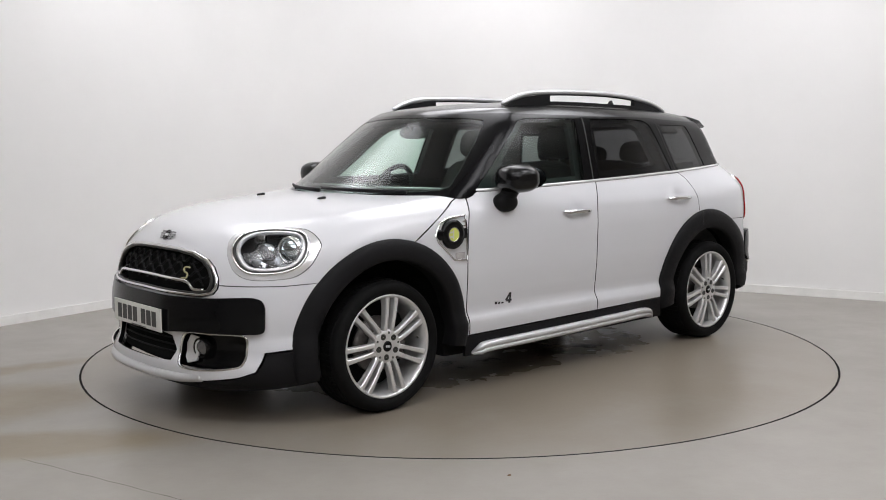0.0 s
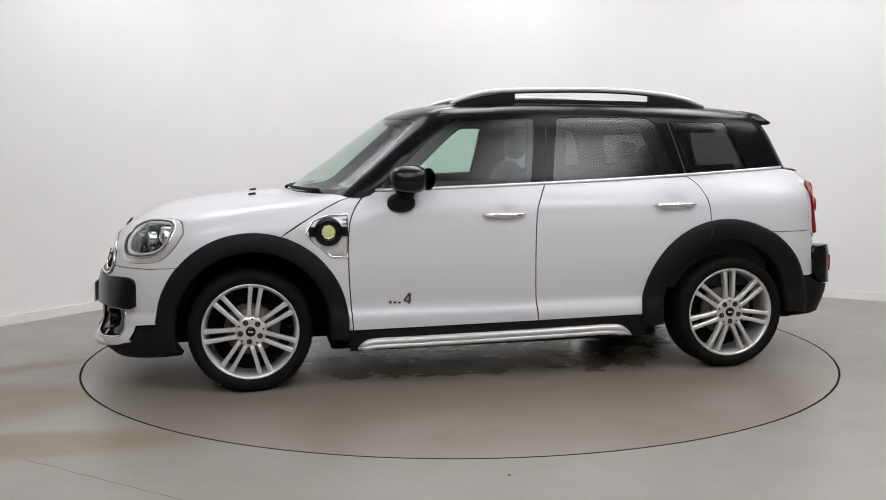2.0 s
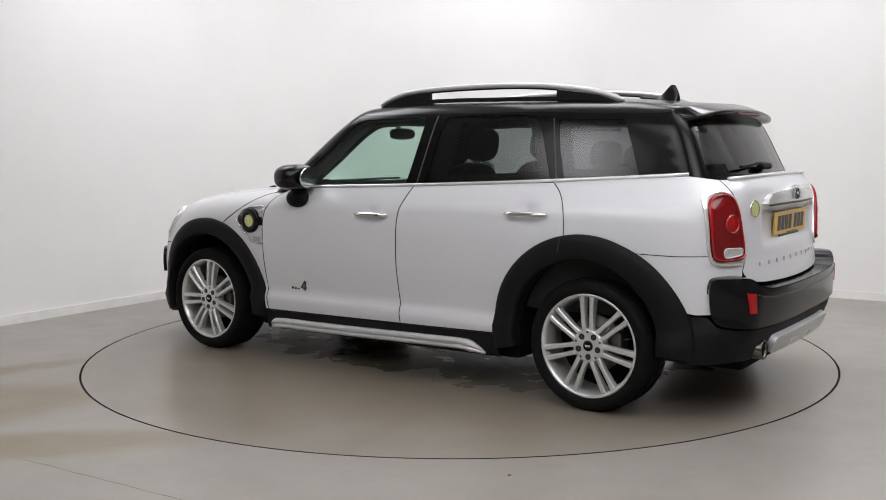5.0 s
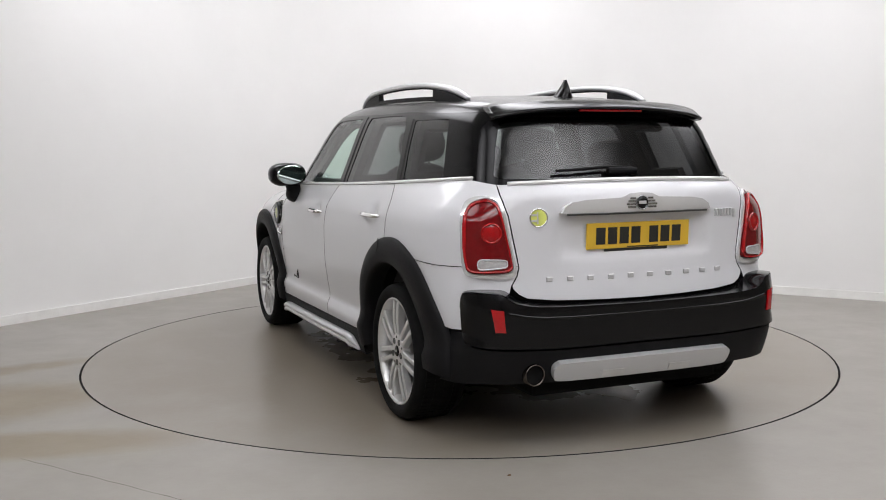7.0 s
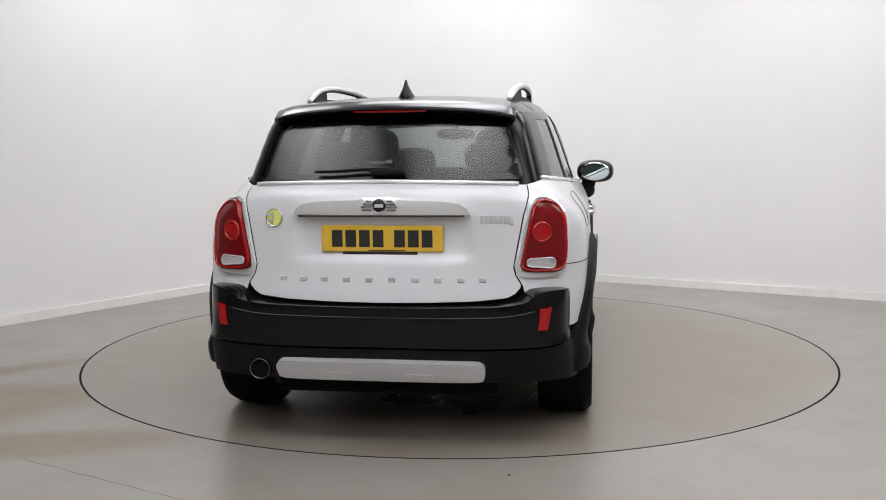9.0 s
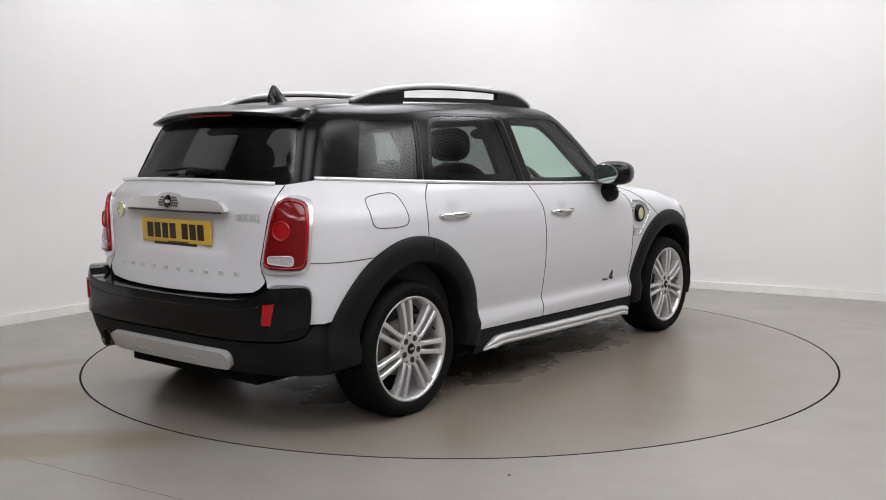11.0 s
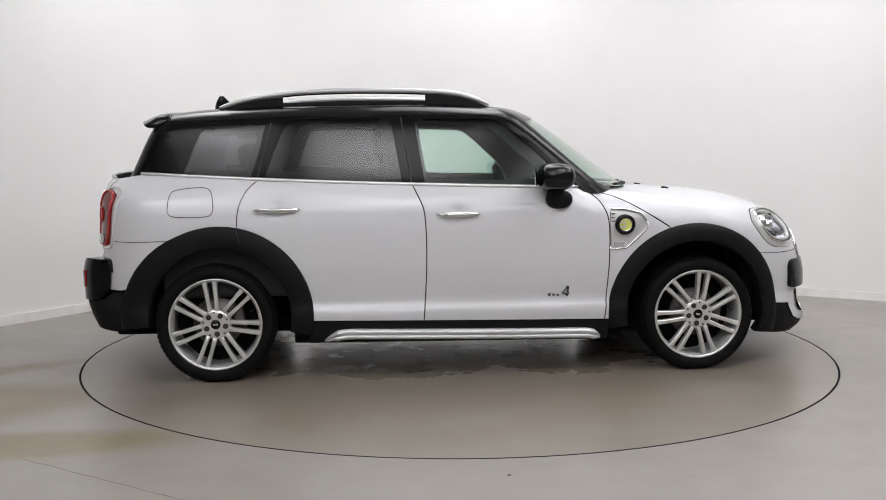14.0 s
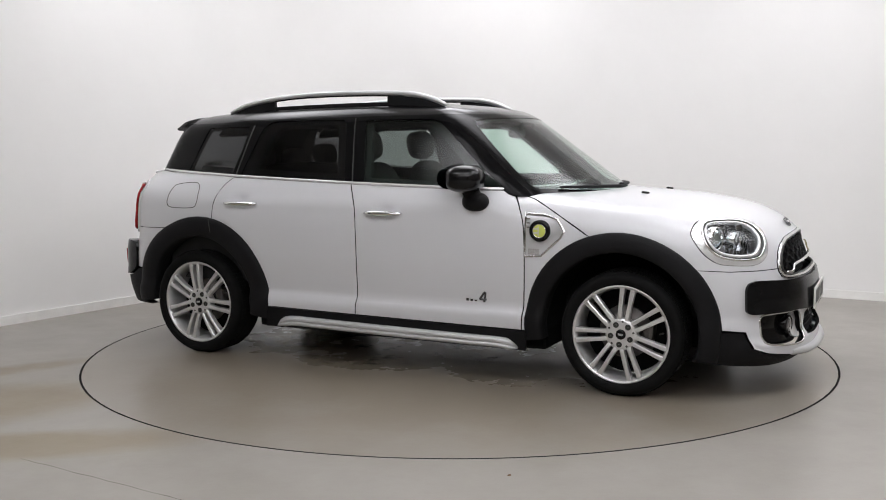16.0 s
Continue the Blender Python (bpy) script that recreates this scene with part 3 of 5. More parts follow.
def doors_and_wings(s):
    proj = LEFT if s > 0 else RIGHT
    a, b, c = sides(A_SEAM), sides(B_SEAM), sides(C_SEAM)
    top_f = sides([(0.45, belt(0.45)), (0.1, belt(0.1))])
    door = panel("front_door", flip(cr(a, 4, False) + sides([(0.4, 0.305)]) + cr(b[::-1], 4, False) + top_f[::-1], s), proj, lower, M_WHITE, CAR, step=0.03)
    low = on_circle(ARCH_R, ARCH_OUT, z=0.325)
    arc_c = arc(ARCH_R, ARCH_OUT, ang(ARCH_R, *low), ang(ARCH_R, -1.209, 0.845), 14)
    rear = panel("rear_door", flip(cr(b, 4, False) + arc_c + cr(c[::-1], 4, False) + sides([(-0.9, belt(-0.9)), (-0.55, belt(-0.55))]), s), proj, lower, M_WHITE, CAR, step=0.03)
    # wing behind the front wheel, up to the hood seam
    w0, w1 = on_circle(ARCH_F, ARCH_OUT, z=0.30, s=-1), on_circle(ARCH_F, ARCH_OUT, x=1.17)
    wing = cr(a, 4, False) + arc(ARCH_F, ARCH_OUT, 184 if w0 is None else ang(ARCH_F, *w0) % 360, ang(ARCH_F, *w1), 16) + sides([(1.015, 0.905), (0.93, 0.952), (0.85, 0.988), (0.80, 1.0)])
    badge_hole = sides([(0.826, 0.918), (0.93, 0.912), (1.0, 0.89), (1.04, 0.83), (1.02, 0.795), (0.915, 0.70), (0.826, 0.693)])
    panel("front_wing", flip(wing, s), proj, lower, M_WHITE, CAR, holes=[flip(badge_hole, s)], step=0.03)
    for d, x0, x1, z in ((door, 0.10, -0.134, 0.898), (rear, -0.876, -1.115, 0.933)):
        bm = bmesh.new()
        y = at_side((x0 + x1) / 2 + 0.09, z)[1] + 0.02
        xs = [x0 + (x1 - x0) * k / 12 for k in range(13)]
        tube(bm, [(x, s * (y - 0.02 * abs(k / 6 - 1) ** 6), z) for k, x in enumerate(xs)], [0.010 + 0.008 * (1 - abs(k / 6 - 1) ** 3) for k in range(13)], 12, 0.75)
        hd = part("handle", bm, M_CHROME, d, "bright chrome door handle", True)
        if x0 > 0:
            bm = bmesh.new()
            lathe(bm, [(0.001, 0.0025), (0.006, 0.0025), (0.006, 0)], 12, pose(x1 + 0.05, s * (y + 0.016), z, -90 * s, 0, 0))
            part("lock", bm, M_INK, hd)
    side_vent(s, proj, badge_hole)
    trim_badge(s)
    # chrome line under the windows
    pts = sides([(x, belt(x) + 0.002) for x in np.linspace(0.80, -1.74, 40)])
    bm = bmesh.new()
    tube(bm, [(x, s * (y + 0.002), z + 0.004) for x, y, z in pts], 0.0085, 8, 1.0)
    part("belt_moulding", bm, M_SATIN, CAR, "bright chrome strip below the windows", True)


def side_vent(s, proj, outline):
    me = sheet(flip(outline, s), proj, lower, off=-0.006, step=0.03, gap=0.001)
    vent = link_mesh("side_vent", me, M_SILVER, CAR, "silver vent panel with charging flap" if s > 0 else "silver vent panel with round badge")
    x0, z0 = 0.925 if s > 0 else 0.908, 0.829
    y0 = at_side(x0, z0)[1]
    bm = bmesh.new()
    ring = [at_side(*p) for p in ((0.826, 0.918), (0.93, 0.912), (1.0, 0.89), (1.04, 0.83), (1.02, 0.795), (0.915, 0.70), (0.826, 0.693))]
    tube(bm, [(x, s * (y + 0.001), z) for x, y, z in dense(np.array(ring), 0.03)], 0.006, 8, closed=True)
    part("vent_rim", bm, M_CHROME, vent, "", True)
    m = pose(x0, s * y0, z0, -90 * s, 0, 0)
    big = 0.074 if s > 0 else 0.056
    bm = bmesh.new()
    lathe(bm, [(0.034, 0.008), (0.038, 0.014), (big - 0.004, 0.012), (big, 0.006), (big, -0.015)], 40, m)
    if s > 0:
        add_box(bm, x0 - 0.10, x0 + 0.10, y0 - 0.02, y0 + 0.006, z0 - 0.026, z0 + 0.026, 0.008)
    part("charge_flap" if s > 0 else "badge_ring", bm, M_PIANO, vent, "", True)
    emblem(vent, m @ pose(0, 0, 0.006, 0, 0, 180 if s > 0 else 0), 0.038)
    bm = bmesh.new()
    for k in range(7):
        z = 0.755 + k * 0.022
        x1 = 0.90 if k < 1 else 0.84
        add_box(bm, 0.832, x1 + 0.012, s * (y0 - 0.01) - 0.003, s * (y0 - 0.01) + 0.003, z, z + 0.006)
    part("slats", bm, M_CHROME, vent)
    bm = bmesh.new()
    add_box(bm, 0.845, 0.905, s * y0 - 0.004, s * y0 + 0.003, 0.705, 0.735, 0.003)
    part("indicator", bm, M_CLEARL, vent, "clear side indicator lamp")


def emblem(parent, m, r):
    """Round lime badge with a plug shape on a silver rim."""
    bm = bmesh.new()
    lathe(bm, [(r * 0.86, 0.004), (r * 0.94, 0.0065), (r, 0.004), (r, -0.002)], 32, m)
    rim = part("badge", bm, M_CHROME, parent, "round lime and silver plug badge", True)
    bm = bmesh.new()
    lathe(bm, [(0.0005, 0.0042), (r * 0.87, 0.0042), (r * 0.87, 0)], 32, m)
    part("badge_face", bm, M_LIME, rim)
    bm = bmesh.new()
    for y in (-0.3, 0.3):
        add_box(bm, -r * 0.8, -r * 0.1, (y - 0.11) * r, (y + 0.11) * r, 0.0045, 0.0062, m=m)
    add_box(bm, -r * 0.2, -r * 0.05, -r * 0.62, r * 0.62, 0.0045, 0.0062, m=m)
    part("badge_plug", bm, M_SILVER, rim)


def trim_badge(s):
    """Small chrome badge low on the front door: short bars and one slanted figure."""
    bm = bmesh.new()
    y = at_side(0.55, 0.45)[1]
    for k in range(3):
        x = 0.555 + k * 0.024
        x = x if s > 0 else 1.092 - x
        add_box(bm, x - 0.007, x + 0.007, y - 0.002, y + 0.003, 0.437, 0.437 + 0.008 + 0.003 * k, m=Matrix.Diagonal((1, s, 1, 1)))
    for a, c in (((0.53, 0.45), (0.50, 0.492)), ((0.53, 0.45), (0.492, 0.45)), ((0.505, 0.435), (0.496, 0.49))):
        tube(bm, [((a[0] if s > 0 else 1.092 - a[0]), s * (y + 0.002), a[1]), (c[0] if s > 0 else 1.092 - c[0], s * (y + 0.002), c[1])], 0.0065, 6)
    bmesh.ops.recalc_face_normals(bm, faces=bm.faces)
    part("door_badge", bm, mat("dark_chrome", (0.10, 0.10, 0.105), 0.25, metal=0.9), CAR, "small dark chrome badge on the front door")


def arches(s):
    """Black wheel-arch claddings, the sill and the silver step."""
    proj = LEFT if s > 0 else RIGHT
    for c, name, a0, a1, lip in ((ARCH_F, "front_arch", -16, 190, 0.395), (ARCH_R, "rear_arch", -12, 186, 0.375)):
        n = 44
        prof = ((ARCH_OUT + 0.002, -0.012), (ARCH_OUT + 0.002, 0.010), (ARCH_OUT - 0.006, 0.020), (ARCH_OUT - 0.03, 0.028), (ARCH_OUT - 0.06, 0.033), (lip + 0.012, 0.031), (lip + 0.003, 0.024), (lip, 0.0), (lip, -0.06))
        turns = [radians(a0 + (a1 - a0) * k / n) for k in range(n + 1)]
        xz = [(c[0] + (r + (bulge(c, math.degrees(t)) if r > 0.43 else 0)) * math.cos(t), c[1] + (r + (bulge(c, math.degrees(t)) if r > 0.43 else 0)) * math.sin(t)) for t in turns for r, o in prof]
        ys = sides([(x, max(z, 0.2)) for x, z in xz])
        flat = [(x, s * (p[1] + prof[i % 9][1]), z) for i, ((x, z), p) in enumerate(zip(xz, ys))]
        rows = [flat[9 * k:9 * k + 9] for k in range(n + 1)]
        bm = bmesh.new()
        vr = [[bm.verts.new(p) for p in row] for row in rows]
        for i in range(n):
            for j in range(len(vr[0]) - 1):
                bm.faces.new((vr[i][j], vr[i + 1][j], vr[i + 1][j + 1], vr[i][j + 1]))
        bmesh.ops.recalc_face_normals(bm, faces=bm.faces)
        part(name, bm, M_PLASTIC, CAR, "black grained plastic wheel-arch cladding", True)
        if c is ARCH_R:
            seam = [at_side(-1.209 + 0.004 * k, 0.836 - 0.02 * k, s) for k in range(5)]
            bm = bmesh.new()
            tube(bm, [(x, y + s * 0.031, z) for x, y, z in seam], 0.003, 6)
            part("cladding_seam", bm, M_INK, CAR, "thin joint in the rear cladding")
        # dark wheel well behind
        bm = bmesh.new()
        prof = []
        for k in range(25):
            t = radians(-6 + 192 * k / 24)
            prof.append((c[0] + (lip + 0.012) * math.cos(t), c[1] + (lip + 0.012) * math.sin(t)))
        va = [bm.verts.new((x, s * 0.86, z)) for x, z in prof]
        vb = [bm.verts.new((x, s * 0.48, z)) for x, z in prof]
        for i in range(24):
            bm.faces.new((va[i], va[i + 1], vb[i + 1], vb[i]))
        bm.faces.new(vb)
        part("wheel_well", bm, M_INNER, CAR)
    sill = sides([(0.835, 0.296), (0.40, 0.302), (-0.21, 0.312), (-0.81, 0.324), (-0.84, 0.20), (0.82, 0.185)])
    panel("sill", flip(sill, s), proj, lower, M_PLASTIC, CAR, "black grained plastic sill", off=0.006, step=0.05)
    step = bmesh.new()
    pts = [(0.775, 0.200), (0.74, 0.228), (0.68, 0.240), (0.45, 0.243), (0.0, 0.250), (-0.45, 0.259), (-0.62, 0.262), (-0.69, 0.250), (-0.75, 0.212)]
    line = cr([(x, s * (0.875 if 0 < k < 8 else 0.85), z) for k, (x, z) in enumerate(pts)], 5, False)
    n = len(line)
    ease = [min(1, 7 * min(k, n - 1 - k) / n) for k in range(n)]
    tube(step, line, [0.006 + 0.018 * e for e in ease], 12, 0.75)
    tube(step, [(x, y + s * 0.006, z - 0.026 * e) for (x, y, z), e in zip(line, ease)], [0.005 + 0.011 * e for e in ease], 10, 0.85)
    part("side_step", step, M_SILVER, CAR, "silver side step bar along the sill", True)


def front_end():
    hl = HL_OUT
    w1 = on_circle(ARCH_F, ARCH_OUT, x=1.17)
    half = [(0.985, 0.0, 1.02), (0.975, 0.2, 1.02), (0.95, 0.38, 1.015), (0.90, 0.53, 1.012), (0.845, 0.64, 1.012), (0.805, 0.72, 1.010)]
    half += sides([(0.80, 1.0), (0.85, 0.988), (0.93, 0.952), (1.015, 0.905)]) + arc(ARCH_F, ARCH_OUT, ang(ARCH_F, *w1), ang(ARCH_F, *on_circle(ARCH_F, ARCH_OUT, z=0.655)), 12)
    half += [(1.842, 0.756, 0.647), (1.957, 0.657, 0.647), (2.037, 0.535, 0.648)] + GRILLE_TOP
    hood = panel("hood", sym(half), FRONT, lower, M_WHITE, CAR, "white clamshell bonnet", holes=[hl, flip(hl, -1)], step=0.045, gap=0.0015)
    for y in (0.30, -0.30):
        bm = bmesh.new()
        z = float(TOP.lift(np.array([[1.31, y]]), lower)[0][2])
        add_box(bm, -0.02, 0.022, -0.012, 0.012, -0.004, 0.011, 0.006, 2, pose(1.31, y, z, 0, 8, 0))
        part("washer_jet", bm, M_PLASTIC, hood, "small black washer jet", True)
    wing_badge(hood, (2.02, 0, 0.842), 52, 0.075, mat("bonnet_badge_grey", (0.30, 0.30, 0.31), 0.2, metal=0.9))
    # bumper skin with openings
    z0 = on_circle(ARCH_F, ARCH_OUT, z=0.655)
    half = [(2.135, 0, 0.593)] + GRILLE_LOW + [(2.037, 0.535, 0.647), (1.957, 0.657, 0.646), (1.842, 0.756, 0.646)]
    half += arc(ARCH_F, ARCH_OUT, ang(ARCH_F, *z0), ang(ARCH_F, *on_circle(ARCH_F, ARCH_OUT, z=0.36)), 10)
    half += [(1.894, 0.713, 0.350), (1.893, 0.70, 0.31), (1.905, 0.685, 0.272), (1.955, 0.63, 0.247), (2.02, 0.50, 0.228), (2.07, 0.36, 0.216), (2.10, 0.15, 0.212), (2.104, 0, 0.212)]
    bumper = panel("front_bumper", sym(half), FRONT, lower, M_WHITE, CAR, "white front bumper skin", holes=[INTAKE, FOG, flip(FOG, -1)], step=0.035)
    panel("bumper_band", sym(cr(BAND, 3, False)), FRONT, lower, M_SEMI, bumper, "black plastic band across the front bumper", off=0.022, step=0.04, flange=0.035)
    low = [(2.104, 0, 0.208), (2.10, 0.15, 0.208), (2.07, 0.36, 0.212), (2.02, 0.50, 0.224), (1.955, 0.63, 0.243), (1.905, 0.685, 0.268), (1.893, 0.70, 0.305), (1.894, 0.713, 0.346)]
    low += [(1.80, 0.775, 0.352), (1.72, 0.81, 0.30), (1.68, 0.815, 0.20), (1.85, 0.70, 0.18), (2.0, 0.45, 0.17), (2.06, 0.0, 0.165)]
    panel("front_valance", sym(low), FRONT, lower, M_PLASTIC, CAR, "black lower front valance", off=-0.004, step=0.05, flange=0.05)
    lip = cr([(2.196, 0, 0.212), (2.190, 0.18, 0.212), (2.155, 0.36, 0.215), (2.10, 0.475, 0.224)], 6, False)
    bm = bmesh.new()
    tube(bm, flip(lip[::-1], -1) + lip[1:], 0.025, 12, 0.85)
    part("front_skid", bm, M_SILVER, CAR, "silver lower lip", True)
    panel("intake_mesh", INTAKE, FRONT, lower, M_INNER, CAR, "black lower intake", off=-0.04, gap=-0.012, step=0.05, flange=0)
    bars(INTAKE, -0.025, "intake_bar", CAR)
    for s in (1, -1):
        fog_lamp(s)
        headlamp(s)
    grille()
    plate("front_plate", M_PLATEW, pose(2.193, 0, 0.468, 0, 0, 0) @ pose(0, 0, 0, 90, 0, 90), "white number plate with dark characters")


HL_OUT = cr([(1.973, 0.500, 0.807), (1.94, 0.468, 0.845), (1.895, 0.465, 0.876), (1.85, 0.498, 0.893), (1.788, 0.585, 0.900), (1.72, 0.675, 0.900), (1.682, 0.735, 0.886), (1.664, 0.795, 0.842), (1.675, 0.812, 0.80), (1.72, 0.81, 0.737), (1.78, 0.785, 0.690), (1.85, 0.745, 0.676), (1.94, 0.665, 0.674), (1.985, 0.603, 0.701), (1.992, 0.552, 0.75)], 4)
HL_IN = cr([(1.97, 0.548, 0.785), (1.941, 0.512, 0.832), (1.893, 0.510, 0.867), (1.84, 0.548, 0.886), (1.765, 0.635, 0.891), (1.712, 0.71, 0.882), (1.706, 0.765, 0.845), (1.727, 0.792, 0.787), (1.769, 0.786, 0.735), (1.832, 0.752, 0.709), (1.912, 0.69, 0.702), (1.962, 0.627, 0.717)], 4)
GRILLE_TOP = [(2.033, 0.527, 0.68), (2.033, 0.495, 0.725), (2.034, 0.44, 0.758), (2.04, 0.34, 0.785), (2.055, 0.2, 0.797), (2.063, 0.0, 0.800)]
GRILLE_LOW = [(2.12, 0.25, 0.592), (2.075, 0.46, 0.592), (2.05, 0.515, 0.606), (2.04, 0.532, 0.63)]
BAND = [(2.135, 0, 0.588), (2.129, 0.222, 0.587), (2.09, 0.40, 0.59), (2.046, 0.532, 0.594), (1.96, 0.66, 0.602), (1.928, 0.696, 0.598), (1.908, 0.716, 0.586), (1.897, 0.727, 0.562), (1.893, 0.729, 0.53), (1.893, 0.726, 0.46), (1.90, 0.718, 0.442), (1.92, 0.70, 0.434), (1.965, 0.658, 0.434), (2.06, 0.48, 0.434), (2.10, 0.36, 0.428), (2.132, 0.215, 0.416), (2.137, 0, 0.414)]
FOG = cr([(2.098, 0.375, 0.425), (2.05, 0.50, 0.43), (1.99, 0.63, 0.43), (1.962, 0.660, 0.412), (1.955, 0.66, 0.36), (1.957, 0.648, 0.305), (1.978, 0.618, 0.286), (2.04, 0.48, 0.272), (2.085, 0.37, 0.270), (2.10, 0.335, 0.30), (2.106, 0.335, 0.37)], 3)
INTAKE = sym([(2.135, 0, 0.41), (2.131, 0.2, 0.408), (2.122, 0.275, 0.398), (2.11, 0.305, 0.34), (2.106, 0.285, 0.296), (2.12, 0.12, 0.29), (2.123, 0, 0.29)])


def wing_badge(parent, at, tilt, r, material):
    """Winged round badge."""
    m = pose(*at, 0, tilt, 0)
    bm = bmesh.new()
    lathe(bm, [(0.001, 0.006), (r * 0.34, 0.006), (r * 0.36, 0.003), (r * 0.36, -0.004)], 24, m)
    disc = part("badge", bm, M_PIANO, parent, "winged round badge", True)
    bm = bmesh.new()
    tube(bm, [m @ Vector((r * 0.37 * math.cos(a), r * 0.37 * math.sin(a), 0.004)) for a in np.linspace(0, 2 * math.pi, 24, endpoint=False)], 0.0028, 6, closed=True)
    for s in (1, -1):
        for k in range(4):
            x = (k - 1.5) * r * 0.16
            ln = r * (1.0 - 0.12 * abs(k - 0.8))
            add_box(bm, x - r * 0.05, x + r * 0.05, s * r * 0.40, s * ln, 0.0, 0.004, m=m)
    bmesh.ops.recalc_face_normals(bm, faces=bm.faces)
    part("badge_wing", bm, material, disc)
    bm = bmesh.new()
    add_box(bm, -r * 0.09, r * 0.09, -r * 0.24, r * 0.24, 0.0062, 0.0072, m=m)
    part("badge_bar", bm, M_SILVER, disc)


def bars(outline, off, name, parent):
    p = np.array(outline)
    z0, z1 = p[:, 2].min(), p[:, 2].max()
    for k in range(1, 4):
        z = z0 + (z1 - z0) * k / 4
        ys = np.linspace(-0.28, 0.28, 15)
        pts = FRONT.lift(FRONT.flat([(2.12, y, z) for y in ys]), lower, off)
        bm = bmesh.new()
        tube(bm, [tuple(q) for q in pts], 0.004, 6)
        part(name, bm, M_PLASTIC, parent)


def rim_tube(outline, proj, fn, off, rad, material, name, parent, label="", flat=1.0):
    pts = proj.lift(dense(proj.flat(outline), 0.02), fn, off)
    bm = bmesh.new()
    tube(bm, [tuple(p) for p in pts], rad, 8, flat, closed=True)
    return part(name, bm, material, parent, label, True)


def shrink(outline, k):
    p = np.array(outline)
    c = p.mean(0)
    return [tuple(q) for q in c + (p - c) * k]


def fog_lamp(s):
    o = flip(FOG, s)
    body = panel("fog_lamp", o, FRONT, lower, M_PIANO, CAR, "fog lamp in a gloss black recess with chrome rim", off=-0.055, gap=-0.01, step=0.04, flange=0)
    rim_tube(shrink(o, 0.985), FRONT, lower, -0.003, 0.0055, M_CHROME, "fog_rim", body, "bright chrome rim")
    q = FRONT.lift(FRONT.flat([(2.06, s * 0.43, 0.355)]), lower, -0.035)[0]
    m = pose(*q, 0, 90, 0) @ pose(0, 0, 0, s * -14, 0, 0)
    bm = bmesh.new()
    lathe(bm, [(0.048, -0.03), (0.048, 0.012), (0.042, 0.016), (0.038, 0.01)], 28, m)
    ring = part("lamp_ring", bm, M_PIANO, body, "", True)
    bm = bmesh.new()
    lathe(bm, [(0.034, 0.004), (0.028, 0.010), (0.015, 0.014), (0.001, 0.015)], 28, m)
    part("lamp_lens", bm, M_FOGL, ring, "clear fog lamp lens", True)
    # bright flare between the rim and the lamp
    a = [(2.098, 0.372, 0.412), (2.075, 0.425, 0.405), (2.07, 0.425, 0.30), (2.085, 0.372, 0.284), (2.10, 0.345, 0.31), (2.105, 0.345, 0.37)]
    panel("fog_flare", flip(a, s), FRONT, lower, M_SATIN, body, "bright silver flare beside the fog lamp", off=-0.026, step=0.03, flange=0.01)


def headlamp(s):
    out, inn = flip(HL_OUT, s), flip(HL_IN, s)
    lamp = panel("headlamp", out, FRONT, lower, M_SATIN, CAR, "round headlamp with chrome surround and clear lens", holes=[inn], off=0.003, gap=0.001, step=0.03, flange=0.03)
    rim_tube(inn, FRONT, lower, 0.005, 0.006, M_CHROME, "chrome_ring", lamp, "bright chrome ring")
    rim_tube(shrink(inn, 0.955), FRONT, lower, 0.001, 0.008, M_INK, "black_ring", lamp)
    rim_tube(shrink(inn, 0.865), FRONT, lower, -0.008, 0.012, mat("daylight_ring", (0.66, 0.66, 0.66), 0.25, metal=0.5, coat=0.6), "light_ring", lamp, "white daytime light ring")
    panel("lamp_back", shrink(inn, 1.02), FRONT, lower, M_LAMPIN, lamp, "", off=-0.075, gap=0, step=0.05, flange=0)
    o1, o2 = (FRONT.lift(dense(FRONT.flat(shrink(inn, k)), 0.03), lower, f) for k, f in ((0.98, -0.006), (0.98, -0.075)))
    bm = bmesh.new()
    va, vb = [bm.verts.new(p) for p in o1], [bm.verts.new(p) for p in o2]
    n = min(len(va), len(vb))
    for i in range(n):
        bm.faces.new((va[i], va[(i + 1) % n], vb[(i + 1) % n], vb[i]))
    part("lamp_bowl", bm, M_LAMPIN, lamp, "", True)
    for y, z, x, r, nm in ((0.70, 0.80, 1.80, 0.055, "projector"), (0.615, 0.79, 1.88, 0.035, "reflector")):
        m = pose(x - 0.035, s * y, z, 0, 90, 0) @ pose(0, 0, 0, s * -18, 0, 0)
        bm = bmesh.new()
        lathe(bm, [(r * 1.12, -0.03), (r * 1.12, 0.008), (r, 0.012), (r * 0.95, 0.0)], 28, m)
        ring = part(nm, bm, M_CHROME, lamp, "", True)
        bm = bmesh.new()
        lathe(bm, [(r * 0.97, 0.0), (r * 0.75, r * 0.28), (r * 0.4, r * 0.42), (0.001, r * 0.46)], 28, m)
        part("lens", bm, M_FOGL if nm == "reflector" else M_MIRROR, ring, "", True)
    for k, (y, z) in enumerate(((0.60, 0.735), (0.655, 0.735), (0.60, 0.85))):
        bm = bmesh.new()
        add_box(bm, -0.006, 0.006, -0.024, 0.024, -0.018, 0.018, 0.004, 2, pose(1.885 - 0.05 * (k == 1) - 0.03 * (k == 2), s * y, z, 0, -15, s * 30))
        part("lamp_cell", bm, M_LAMPIN, lamp, "", True)
    panel("lens_cover", shrink(inn, 0.995), FRONT, lower, M_CLEAR, lamp, "clear outer lens", off=0.001, gap=0, step=0.03, flange=0)


